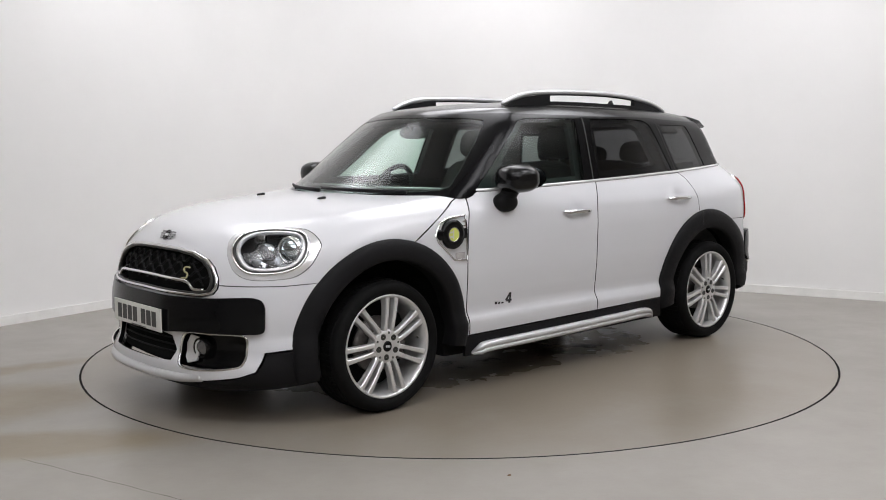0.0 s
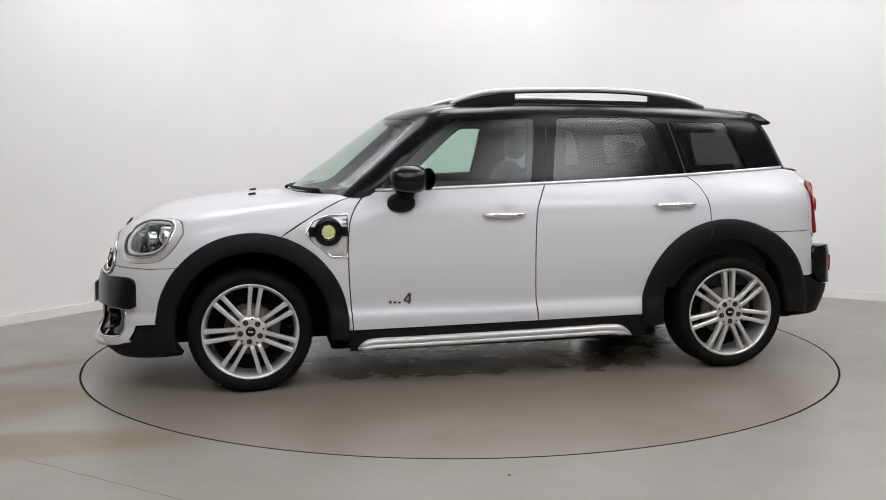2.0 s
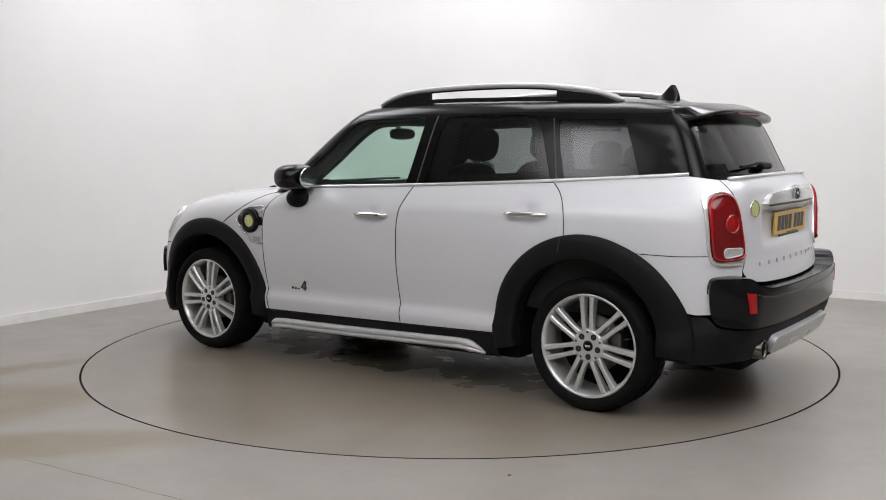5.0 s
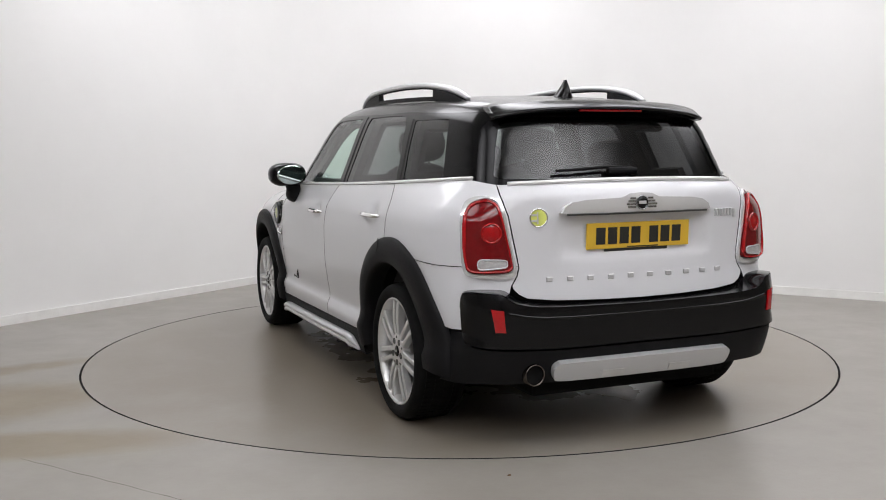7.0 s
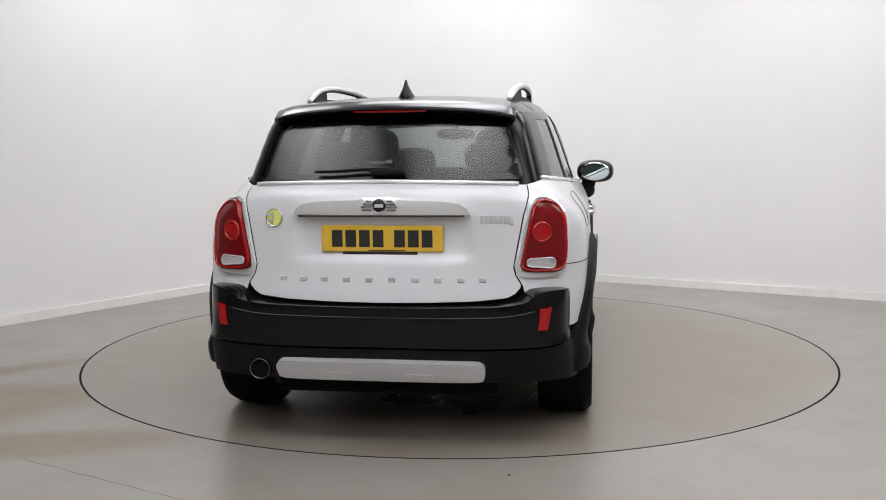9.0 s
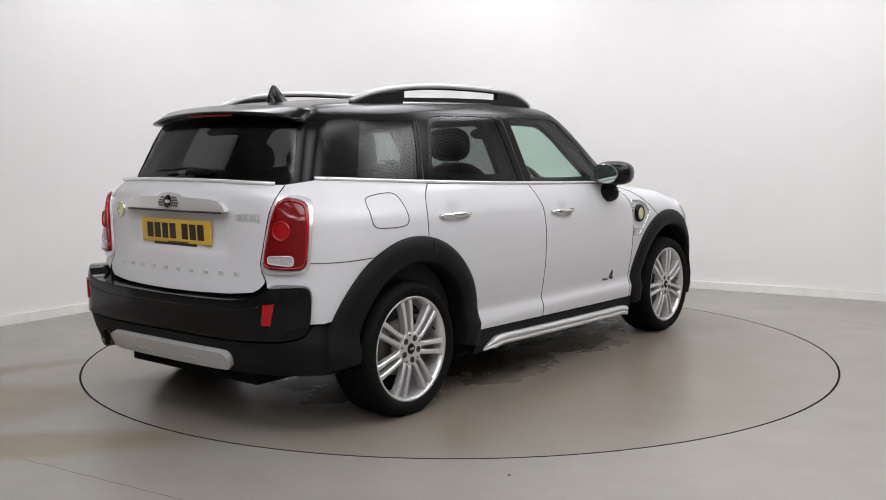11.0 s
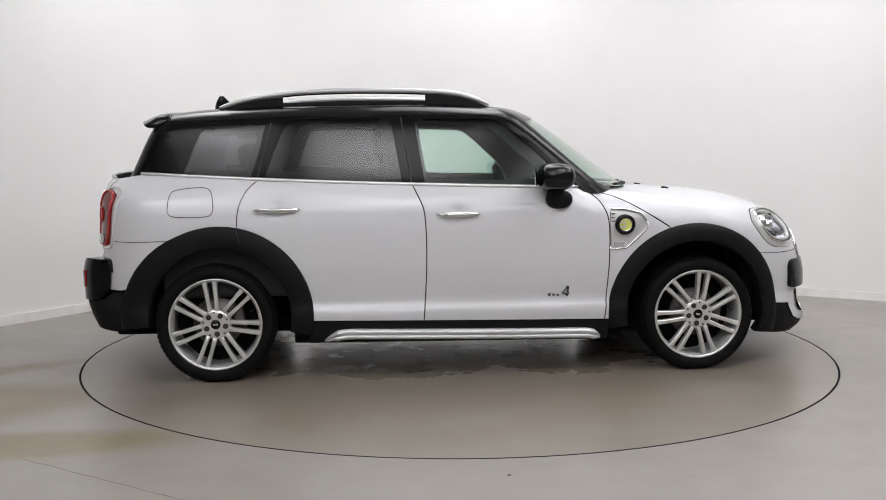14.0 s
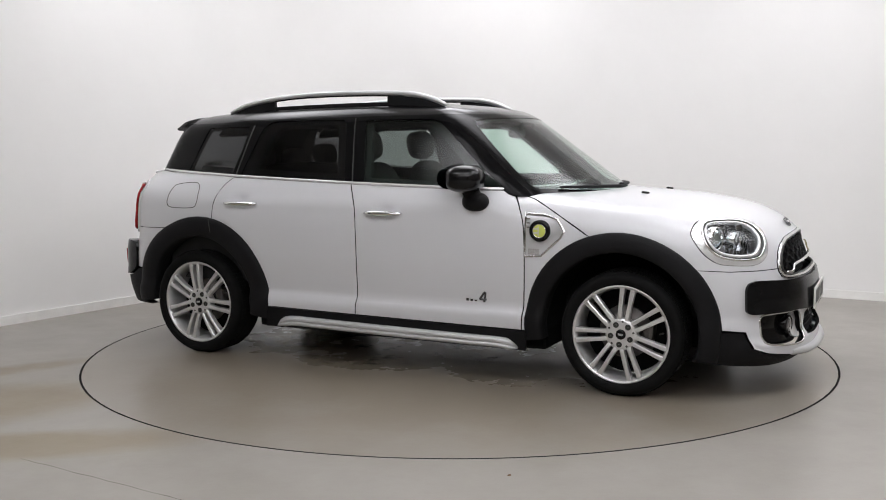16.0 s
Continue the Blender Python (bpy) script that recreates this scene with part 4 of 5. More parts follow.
def grille():
    out = sym([(2.135, 0, 0.600)] + [(x, y, z + 0.004) for x, y, z in GRILLE_LOW] + [(2.037, 0.532, 0.655)] + [(x, y, z - 0.004) for x, y, z in GRILLE_TOP])
    g = panel("grille", out, FRONT, lower, M_INNER, CAR, "black honeycomb grille with chrome surround", off=-0.05, gap=-0.01, step=0.05, flange=0)
    rim_tube(shrink(out, 0.985), FRONT, lower, 0.005, 0.0085, M_CHROME, "grille_surround", g, "bright chrome surround")
    rim_tube(shrink(out, 0.925), FRONT, lower, 0.0, 0.009, M_INK, "grille_inner_frame", g)
    # honeycomb bars: three wavy rows
    for k in range(4):
        z = 0.655 + 0.034 * k
        w = 0.47 - 0.045 * max(k - 2, 0) * 2 - (0.03 if k == 0 else 0)
        n = 36
        q = []
        for i in range(n + 1):
            y = -w + 2 * w * i / n
            q.append((2.11, y, z + 0.012 * (1 if (i // 2 + k) % 2 else -1)))
        pts = FRONT.lift(FRONT.flat(q), lower, -0.02)
        bm = bmesh.new()
        tube(bm, [tuple(p) for p in pts], 0.0055, 6)
        part("honeycomb_bar", bm, M_PLASTIC, g)
    # chrome lower bar that steps up in the middle
    path = [(2.06, -0.46, 0.622), (2.09, -0.40, 0.622), (2.10, -0.35, 0.652), (2.12, -0.22, 0.660), (2.127, 0, 0.664), (2.12, 0.22, 0.660), (2.10, 0.35, 0.652), (2.09, 0.40, 0.622), (2.06, 0.46, 0.622)]
    pts = FRONT.lift(FRONT.flat(cr(path, 4, False)), lower, 0.002)
    bm = bmesh.new()
    tube(bm, [tuple(p) for p in pts], 0.008, 8)
    part("grille_bar", bm, M_CHROME, g, "chrome lower grille bar", True)
    # slanted lime emblem
    path = [(2.08, 0.342, 0.716), (2.08, 0.31, 0.716), (2.08, 0.306, 0.698), (2.08, 0.336, 0.686), (2.08, 0.330, 0.667), (2.08, 0.298, 0.664)]
    pts = FRONT.lift(FRONT.flat(cr(path, 4, False)), lower, 0.0)
    bm = bmesh.new()
    tube(bm, [tuple(p) for p in pts], 0.0045, 6)
    part("grille_emblem", bm, mat("pale_gold", (0.72, 0.68, 0.40), 0.25, metal=0.6), g, "lime yellow emblem", True)


def plate(name, material, m, label):
    """Number plate: its characters are plain dark bars."""
    bm = bmesh.new()
    add_box(bm, -0.26, 0.26, -0.0555, 0.0555, -0.004, 0.004, 0.003, 2, m)
    p = part(name, bm, material, CAR, label)
    x = -0.215
    for k in range(7):
        if k == 4:
            x += 0.033
        bm = bmesh.new()
        add_box(bm, x, x + 0.046, -0.036, 0.036, 0.0042, 0.0052, m=m)
        part("character_bar", bm, M_INK, p)
        x += 0.0585
    bm = bmesh.new()
    add_box(bm, -0.06, 0.10, -0.053, -0.048, 0.0042, 0.005, m=m)
    part("maker_bar", bm, M_INK, p)


# ---- car: rear ----
def rear_end():
    top = [(-1.945, 0.0, 1.118), (-1.94, 0.2, 1.116), (-1.915, 0.42, 1.112)]
    half = top + TAILEDGE[::-1] + [(-1.98, 0.585, 0.675), (-1.99, 0.565, 0.652), (-2.0, 0.53, 0.634), (-2.026, 0.406, 0.622), (-2.045, 0.2, 0.616), (-2.053, 0, 0.614)]
    gate = panel("tailgate", sym(half), REAR, lower, M_WHITE, CAR, "white tailgate", step=0.03)
    for s in (1, -1):
        c = sides(C_SEAM)
        cut = on_circle(ARCH_R, ARCH_OUT, z=0.768, s=-1)
        upper_q = cr(c, 4, False) + arc(ARCH_R, ARCH_OUT, ang(ARCH_R, -1.209, 0.845), ang(ARCH_R, *cut), 12)
        upper_q += [(-1.75, 0.83, 0.768), (-1.863, 0.78, 0.768), (-1.94, 0.69, 0.768), (-1.975, 0.556, 0.768)] + TAILEDGE[3:] + [(-1.74, 0.66, 1.122), (-1.55, 0.72, 1.113), (-1.3, 0.77, 1.10)]
        panel("rear_quarter", flip(upper_q, s), REAR, lower, M_WHITE, CAR, step=0.035, gap=0.0018)
        low = [(-1.975, 0.556, 0.7675), (-1.94, 0.69, 0.7675), (-1.863, 0.78, 0.7675), (-1.75, 0.83, 0.7675)]
        low += arc(ARCH_R, ARCH_OUT, ang(ARCH_R, *on_circle(ARCH_R, ARCH_OUT, z=0.7675, s=-1)), ang(ARCH_R, *on_circle(ARCH_R, ARCH_OUT, z=0.50, s=-1)), 10)
        low += [(-1.846, 0.805, 0.503), (-1.905, 0.765, 0.505), (-1.91, 0.755, 0.60), (-1.93, 0.72, 0.64), (-1.98, 0.60, 0.655), (-1.978, 0.59, 0.69), (-1.976, 0.565, 0.728)]
        panel("rear_corner", flip(low, s), REAR, lower, M_WHITE, CAR, "white rear bumper corner", step=0.035, gap=0.0018)
        tail_lamp(s)
        refl = cr([(-1.975, 0.672, 0.612), (-1.992, 0.618, 0.606), (-1.998, 0.612, 0.512), (-1.982, 0.656, 0.512)], 1)
        panel("reflector", flip(refl, s), REAR, tail, M_RED, CAR, "upright red bumper reflector", off=0.005, step=0.03, flange=0.02)
    gloss = [(-2.06, 0, 0.603), (-2.045, 0.25, 0.606), (-2.02, 0.47, 0.612), (-1.995, 0.565, 0.63), (-1.98, 0.60, 0.655), (-1.965, 0.64, 0.672), (-1.92, 0.755, 0.672), (-1.903, 0.785, 0.655), (-1.90, 0.795, 0.60), (-1.908, 0.79, 0.50), (-1.925, 0.77, 0.462), (-1.96, 0.71, 0.448), (-2.02, 0.53, 0.437), (-2.045, 0.40, 0.432), (-2.069, 0, 0.434)]
    panel("rear_bumper", sym(cr(gloss, 3, False)), REAR, tail, M_PIANO, CAR, "gloss black rear bumper", off=0.0, step=0.035, flange=0.05)
    rim = cr(gloss, 3, False)[:25]
    q = REAR.flat(rim)
    outer, inner = REAR.lift(q, tail, -0.001), REAR.lift(q + (0, 0.004), lower, -0.03)
    bm = bmesh.new()
    row_a = [bm.verts.new(p) for p in [tuple(p) for p in outer[::-1]] + [(x, -y, z) for x, y, z in outer[1:]]]
    row_b = [bm.verts.new(p) for p in [tuple(p) for p in inner[::-1]] + [(x, -y, z) for x, y, z in inner[1:]]]
    for i in range(len(row_a) - 1):
        bm.faces.new((row_a[i], row_a[i + 1], row_b[i + 1], row_b[i]))
    bmesh.ops.recalc_face_normals(bm, faces=bm.faces)
    part("bumper_ledge", bm, M_PIANO, CAR, "gloss black top of the rear bumper", True)
    ledge = [(-2.055, 0, 0.56), (-2.03, 0.45, 0.565), (-1.99, 0.60, 0.59)]
    pts = REAR.lift(REAR.flat(cr(ledge, 6, False)), tail, -0.003)
    bm = bmesh.new()
    tube(bm, [tuple(p) for p in pts[::-1]] + [(x, -y, z) for x, y, z in pts[1:]], 0.007, 8)
    part("bumper_crease", bm, M_PIANO, CAR, "", True)
    val = [(-2.069, 0, 0.428), (-2.045, 0.40, 0.427), (-2.02, 0.53, 0.431), (-1.96, 0.71, 0.442), (-1.925, 0.77, 0.457), (-1.905, 0.795, 0.497), (-1.846, 0.805, 0.498)]
    val += arc(ARCH_R, ARCH_OUT - 0.03, ang(ARCH_R, *on_circle(ARCH_R, ARCH_OUT - 0.03, z=0.49, s=-1)), ang(ARCH_R, *on_circle(ARCH_R, ARCH_OUT - 0.03, z=0.30, s=-1)) % 360, 6)
    val += [(-1.73, 0.81, 0.272), (-1.83, 0.78, 0.275), (-1.93, 0.68, 0.285), (-2.01, 0.45, 0.275), (-2.03, 0, 0.27)]
    panel("rear_valance", sym(val), REAR, tail, M_PLASTIC, CAR, "black grained lower rear bumper", off=-0.012, step=0.04, flange=0.06)
    skid = [(-2.05, 0, 0.375), (-2.05, 0.36, 0.373), (-2.045, 0.41, 0.366), (-2.04, 0.43, 0.345), (-2.04, 0.43, 0.305), (-2.04, 0.41, 0.288), (-2.04, 0.3, 0.284), (-2.04, 0, 0.284)]
    sk = panel("rear_skid", sym(cr(skid, 3, False)), REAR, tail, M_SILVER, CAR, "silver rear skid plate", off=0.022, step=0.03, flange=0.04)
    for y in (0.155, -0.165):
        pad = [(-2.05, y + 0.055, 0.325), (-2.05, y - 0.055, 0.325), (-2.04, y - 0.055, 0.288), (-2.04, y + 0.055, 0.288)]
        panel("skid_pad", pad, REAR, tail, M_ALLOY, sk, "", off=0.026, step=0.03, flange=0.012)
    bm = bmesh.new()
    lathe(bm, [(0.040, -0.15), (0.046, -0.14), (0.046, 0.015), (0.043, 0.019), (0.039, 0.013), (0.036, -0.10), (0.001, -0.10)], 32, pose(-2.050, 0.525, 0.325, 0, -90, 0))
    pipe = part("exhaust", bm, mat("exhaust_steel", (0.14, 0.125, 0.115), 0.25, metal=1.0, vary=0.25, scale=30), CAR, "dark chrome round exhaust tip", True)
    # black disc near the mouth, in place of the shade down the pipe
    bm = bmesh.new()
    lathe(bm, [(0.0385, 0.006), (0.001, 0.002)], 28, pose(-2.050, 0.525, 0.325, 0, -90, 0))
    part("bore_shade", bm, M_INNER, pipe, "black disc for the dark inside the bore")
    # chrome bar over the plate, arched in the middle
    bar = [(-2.0, 0, 1.068), (-2.0, 0.055, 1.064), (-2.0, 0.09, 1.048), (-2.0, 0.26, 1.042), (-2.0, 0.325, 1.032), (-1.99, 0.355, 1.012), (-1.99, 0.368, 0.984), (-2.0, 0.34, 0.976), (-2.0, 0, 0.976)]
    hb = panel("gate_handle", sym(bar), REAR, lower, M_SATIN, gate, "bright silver tailgate handle bar", off=0.026, step=0.025, flange=0.035)
    # black tube along the bar's lower edge, drawn for the shadow there
    lip = [(-2.04, y, 0.979) for y in np.linspace(-0.36, 0.36, 20)]
    pts = REAR.lift(REAR.flat(lip), lower, 0.027)
    bm = bmesh.new()
    tube(bm, [tuple(p) for p in pts], 0.005, 6)
    part("handle_shade_edge", bm, M_INK, hb, "black lower edge drawn for the shadow under the bar", True)
    q = REAR.lift(REAR.flat([(-2.0, 0, 1.022)]), lower, 0.027)[0]
    wing_badge(hb, tuple(q), -84, 0.078, mat("badge_grey", (0.34, 0.34, 0.35), 0.25, metal=0.9))
    q = REAR.lift(REAR.flat([(-2.0, -0.005, 0.883)]), lower, 0.004)[0]
    plate("rear_plate", M_YELLOW, pose(*(q + (-0.006, 0, 0)), 0, 0, 0) @ pose(0, 0, 0, 92, 0, -90), "yellow number plate with dark characters")
    bm = bmesh.new()
    add_box(bm, -0.17, 0.15, -0.068, -0.054, -0.004, 0.002, 0.001, 1, pose(*(q + (-0.006, 0, 0)), 0, 0, 0) @ pose(0, 0, 0, 92, 0, -90))
    part("plate_holder", bm, M_INK, CAR, "black strip below the plate")
    q = REAR.lift(REAR.flat([(-1.98, 0.467, 0.968)]), lower, 0.002)[0]
    n = slope(lower, q[None])[0]
    across = Vector((0, -1, 0))
    across = (across - across.dot(Vector(n)) * Vector(n)).normalized()
    emblem(gate, Matrix.Translation(q) @ Matrix((across, Vector(n).cross(across), Vector(n))).transposed().to_4x4(), 0.040)
    # spaced chrome letters and script as plain bars
    for k in range(10):
        y = 0.425 - k * 0.0945
        q = REAR.lift(REAR.flat([(-2.0, y, 0.712)]), lower, 0.002)[0]
        bm = bmesh.new()
        add_box(bm, -0.004, 0.003, -0.015, 0.015, -0.010, 0.010, 0.002, 1, Matrix.Translation(q))
        part("letter_bar", bm, M_SILVER, gate)
    for k in range(7):
        y = -0.425 - k * 0.022
        q = REAR.lift(REAR.flat([(-1.99, y, 0.963)]), lower, 0.001)[0]
        bm = bmesh.new()
        h = 0.017 if k < 6 else 0.02
        add_box(bm, -0.004, 0.003, -0.008, 0.008, -h - (0.006 if k == 6 else 0), h - (0.006 if k == 6 else 0), 0.002, 1, Matrix.Translation(q) @ pose(0, 0, 0, 0, 0, 15))
        part("script_bar", bm, M_SILVER, gate)
    pts = REAR.lift(REAR.flat([(-1.94, y, 1.116 - 0.012 * (y / 0.6) ** 2) for y in np.linspace(-0.60, 0.60, 25)]), lower)
    bm = bmesh.new()
    tube(bm, [(x - 0.004, y, z + 0.004) for x, y, z in pts], 0.009, 8)
    part("rear_moulding", bm, M_SATIN, gate, "bright chrome strip below the rear window", True)
    fuel = cr([(-1.572, 0.84, 0.955), (-1.565, 0.82, 1.01), (-1.535, 0.79, 1.04), (-1.40, 0.77, 1.054), (-1.35, 0.79, 1.035), (-1.335, 0.83, 0.98), (-1.335, 0.85, 0.925), (-1.375, 0.86, 0.90), (-1.53, 0.86, 0.90), (-1.568, 0.85, 0.92)], 3)
    flap = rim_tube(flip(fuel, -1), RIGHT, lower, 0.0, 0.0022, M_INK, "fuel_flap_gap", CAR, "thin dark gap round the fuel flap")


TL_OUT = cr([(-1.862, 0.768, 0.90), (-1.835, 0.748, 1.015), (-1.842, 0.712, 1.053), (-1.89, 0.655, 1.060), (-1.932, 0.615, 1.036), (-1.952, 0.600, 0.978), (-1.963, 0.580, 0.859), (-1.973, 0.562, 0.763), (-1.973, 0.575, 0.727), (-1.955, 0.63, 0.718), (-1.905, 0.735, 0.726), (-1.88, 0.766, 0.76)], 4)
TL_IN = cr([(-1.873, 0.756, 0.90), (-1.852, 0.732, 1.015), (-1.885, 0.676, 1.050), (-1.92, 0.630, 1.038), (-1.946, 0.612, 0.978), (-1.958, 0.592, 0.875), (-1.967, 0.576, 0.785), (-1.967, 0.584, 0.748), (-1.945, 0.65, 0.740), (-1.903, 0.738, 0.744), (-1.886, 0.757, 0.785)], 4)


def tail_lamp(s):
    out, inn = flip(TL_OUT, s), flip(TL_IN, s)
    lamp = panel("tail_lamp", out, REAR, lower, M_SATIN, CAR, "upright red tail lamp with chrome surround", holes=[inn], off=0.010, gap=0.001, step=0.03, flange=0.02)
    panel("red_lens", shrink(inn, 0.99), REAR, lower, M_DEEP, lamp, "dark red lens", off=0.020, gap=0.001, step=0.03, flange=0.02)
    rim_tube(shrink(inn, 0.93), REAR, lower, 0.019, 0.009, M_RED, "light_ring", lamp, "bright red light ring", 0.5)
    q = REAR.lift(REAR.flat([(-1.937, s * 0.658, 0.909)]), lower, 0.019)[0]
    n = slope(lower, q[None])[0]
    m = Matrix.Translation(q) @ Vector(n).to_track_quat("Z", "Y").to_matrix().to_4x4()
    bm = bmesh.new()
    lathe(bm, [(0.034, 0.0), (0.036, 0.008), (0.041, 0.008), (0.044, 0.0)], 32, m)
    part("round_ring", bm, M_RED, lamp, "", True)
    bm = bmesh.new()
    lathe(bm, [(0.034, 0.002), (0.02, 0.005), (0.001, 0.006)], 32, m)
    part("round_lens", bm, M_RED, lamp, "", True)
    rev = cr([(-1.93, 0.706, 0.800), (-1.94, 0.66, 0.800), (-1.958, 0.606, 0.797), (-1.96, 0.598, 0.782), (-1.96, 0.606, 0.768), (-1.94, 0.66, 0.762), (-1.93, 0.706, 0.760), (-1.925, 0.716, 0.78)], 3)
    panel("reversing_lens", flip(rev, s), REAR, lower, M_CLEARL, lamp, "clear reversing lens", off=0.024, step=0.02, flange=0.01)
    rim_tube(flip(rev, s), REAR, lower, 0.024, 0.003, M_SILVER, "lens_rim", lamp)


# ---- car: glasshouse ----
def up_at(x, z, s=1):
    return at_side(x, z, s, upper)


def roof_edge():
    """Where the roof skin meets the pillars, all round."""
    q = []
    for a in np.linspace(-math.pi, math.pi, 120, endpoint=False):
        c = math.cos(a)
        q.append((a, 1.437 + 0.01 * max(c, 0) - 0.030 * max(-c - 0.55, 0) / 0.45))
    return [tuple(p) for p in CABIN.lift(np.array(q), upper)]


def cabin():
    edge = roof_edge()
    turns = np.linspace(-math.pi, math.pi, 120, endpoint=False)
    foot = CABIN.lift(np.stack([turns, turns * 0 + 1.0], -1), upper)[:, 0]
    foot = np.where(np.abs(np.cos(turns)) < 0.95, np.minimum(foot, 1.0), np.where(foot < 0, foot, 0.9))
    base = [tuple(p) for p in CABIN.lift(np.stack([turns, belt(foot) - 0.03], -1), upper)]
    holes, panes = [], []

    def window(name, pts, material, label, both=True):
        for s in ((1, -1) if both else (1,)):
            o = flip(pts, s)
            if s < 0:
                o = o[::-1]
            holes.append(o)
            panes.append((name, o, material, label))
    ff = [up_at(x, z) for x, z in ((0.66, 1.045), (0.55, 1.135), (0.40, 1.265), (0.285, 1.365), (0.235, 1.405), (0.19, 1.417), (0.0, 1.421), (-0.225, 1.421), (-0.242, 1.41), (-0.228, 1.30), (-0.205, 1.15), (-0.19, 1.06), (0.2, 1.047))]
    window("front_side_window", ff, M_GLASS, "clear green-tinted side window")
    rr = [up_at(x, z) for x, z in ((-0.315, 1.068), (-0.335, 1.20), (-0.37, 1.40), (-0.39, 1.421), (-0.60, 1.424), (-0.84, 1.422), (-0.91, 1.414), (-0.955, 1.385), (-0.985, 1.32), (-1.03, 1.20), (-1.07, 1.098), (-0.7, 1.08))]
    window("rear_side_window", rr, M_PRIV, "dark privacy-glass side window")
    qq = [up_at(x, z) for x, z in ((-1.06, 1.392), (-1.25, 1.392), (-1.455, 1.388), (-1.50, 1.34), (-1.58, 1.23), (-1.655, 1.135), (-1.64, 1.125), (-1.40, 1.115), (-1.145, 1.103), (-1.135, 1.12), (-1.09, 1.26))]
    window("quarter_window", qq, M_PRIV, "dark privacy-glass quarter window")

    def screen_pt(y, z, rear=False):
        p = CABIN.lift(CABIN.flat([(-0.55 + (-1.2 if rear else 1.3), y, z)]), upper)[0]
        for _ in range(5):
            p = CABIN.lift(CABIN.flat([(p[0], y, z)]), upper)[0]
        return tuple(p)
    ws = sym([screen_pt(0.0, 1.432), screen_pt(0.25, 1.428), screen_pt(0.47, 1.418), screen_pt(0.552, 1.408), screen_pt(0.575, 1.385), screen_pt(0.632, 1.27), screen_pt(0.685, 1.13), screen_pt(0.708, 1.055), screen_pt(0.68, 1.037), screen_pt(0.4, 1.02), screen_pt(0.0, 1.015)])
    holes.append(ws)
    panes.append(("windscreen", ws, M_GLASS, "clear raked windscreen"))
    rw = sym([screen_pt(0.0, 1.395, True), screen_pt(0.3, 1.393, True), screen_pt(0.48, 1.388, True), screen_pt(0.51, 1.37, True), screen_pt(0.555, 1.25, True), screen_pt(0.585, 1.14, True), screen_pt(0.56, 1.125, True), screen_pt(0.3, 1.122, True), screen_pt(0.0, 1.122, True)])
    # the pillars in two halves, front and rear, so that no outline runs over the seam behind
    n = len(edge)
    fr = [i for i in range(n) if abs(-math.pi + 2 * math.pi * i / n) <= 2.52]
    e, b = [edge[i] for i in fr], [base[i] for i in fr]
    panel("pillar_frame", b + e[::-1], CABIN, upper, M_PILLAR, CAR, "gloss black window pillars", holes=holes, gap=0.0, step=0.035, flange=0.03)
    # inner pillar trim, with smaller openings than the glass
    small = [shrink(h, k) for h, k in zip(holes, (0.86, 0.86, 0.80, 0.80, 0.72, 0.72, 0.965))]
    panel("pillar_trim", b + e[::-1], CABIN, upper, M_DASH, CAR, "charcoal inner pillar trim", holes=small, off=-0.05, gap=0.0, step=0.05, flange=0.03)
    back = Proj("round", (-0.55, 0, 0), -1)
    order = [i for i in range(n) if -math.pi + 2 * math.pi * i / n >= 2.5] + [i for i in range(n) if -math.pi + 2 * math.pi * i / n <= -2.5]
    e2, b2 = [edge[i] for i in order], [base[i] for i in order]
    panel("tailgate_frame", b2 + e2[::-1], back, upper, M_PILLAR, CAR, "gloss black rear window surround", holes=[rw], gap=0.0, step=0.035, flange=0.03)
    me = sheet(rw, back, upper, off=-0.003, gap=0.0, step=0.04, flange=0)
    rear_glass = link_mesh("rear_window", me, M_PRIV, CAR, "dark privacy-glass rear window")
    for name, o, material, label in panes:
        g = panel(name, o, CABIN, upper, material, CAR, label, off=-0.003, gap=0.0, step=0.04, flange=0)
    roof = panel("roof", edge, TOP, upper, M_ROOF, CAR, "gloss black roof", gap=0.0, step=0.05, flange=0.02)
    lin = [tuple(np.array(p) * (0.97, 0.94, 1) + (-0.02, 0, 0)) for p in edge]
    panel("headlining", lin, TOP, upper, M_LINER, CAR, "grey headlining", off=-0.03, gap=0.0, step=0.08, flange=0)
    # thin black seam bars between doors
    for s in (1, -1):
        for a, c in (((-0.262, 1.05), (-0.315, 1.43)), ((-1.108, 1.085), (-1.03, 1.40))):
            pts = [up_at(a[0] + (c[0] - a[0]) * t, a[1] + (c[1] - a[1]) * t, s) for t in np.linspace(0, 1, 8)]
            bm = bmesh.new()
            tube(bm, pts, 0.004, 6)
            part("door_seal", bm, M_INK, CAR)
        mirror(s)
        rail(s)
    # scuttle and wipers
    scut = sym([(1.02, 0, 1.02), (0.99, 0.3, 1.02), (0.93, 0.5, 1.02), (0.87, 0.68, 1.01), (0.76, 0.72, 1.02), (0.80, 0.6, 1.02), (0.9, 0.3, 1.02), (0.95, 0, 1.02)])
    panel("scuttle", scut, TOP, lower, M_PLASTIC, CAR, "black scuttle below the windscreen", off=0.003, gap=0, step=0.05)
    for y0, y1 in ((0.55, -0.02), (-0.02, -0.58)):
        bm = bmesh.new()
        pts = []
        for t in np.linspace(0, 1, 10):
            p = screen_pt(y0 + (y1 - y0) * t, 1.022 + 0.012 * t)
            pts.append((p[0] + 0.012, p[1], p[2] + 0.008))
        tube(bm, pts, [0.011 - 0.004 * k / 9 for k in range(10)], 8)
        part("wiper", bm, M_PLASTIC, CAR, "black windscreen wiper", True)
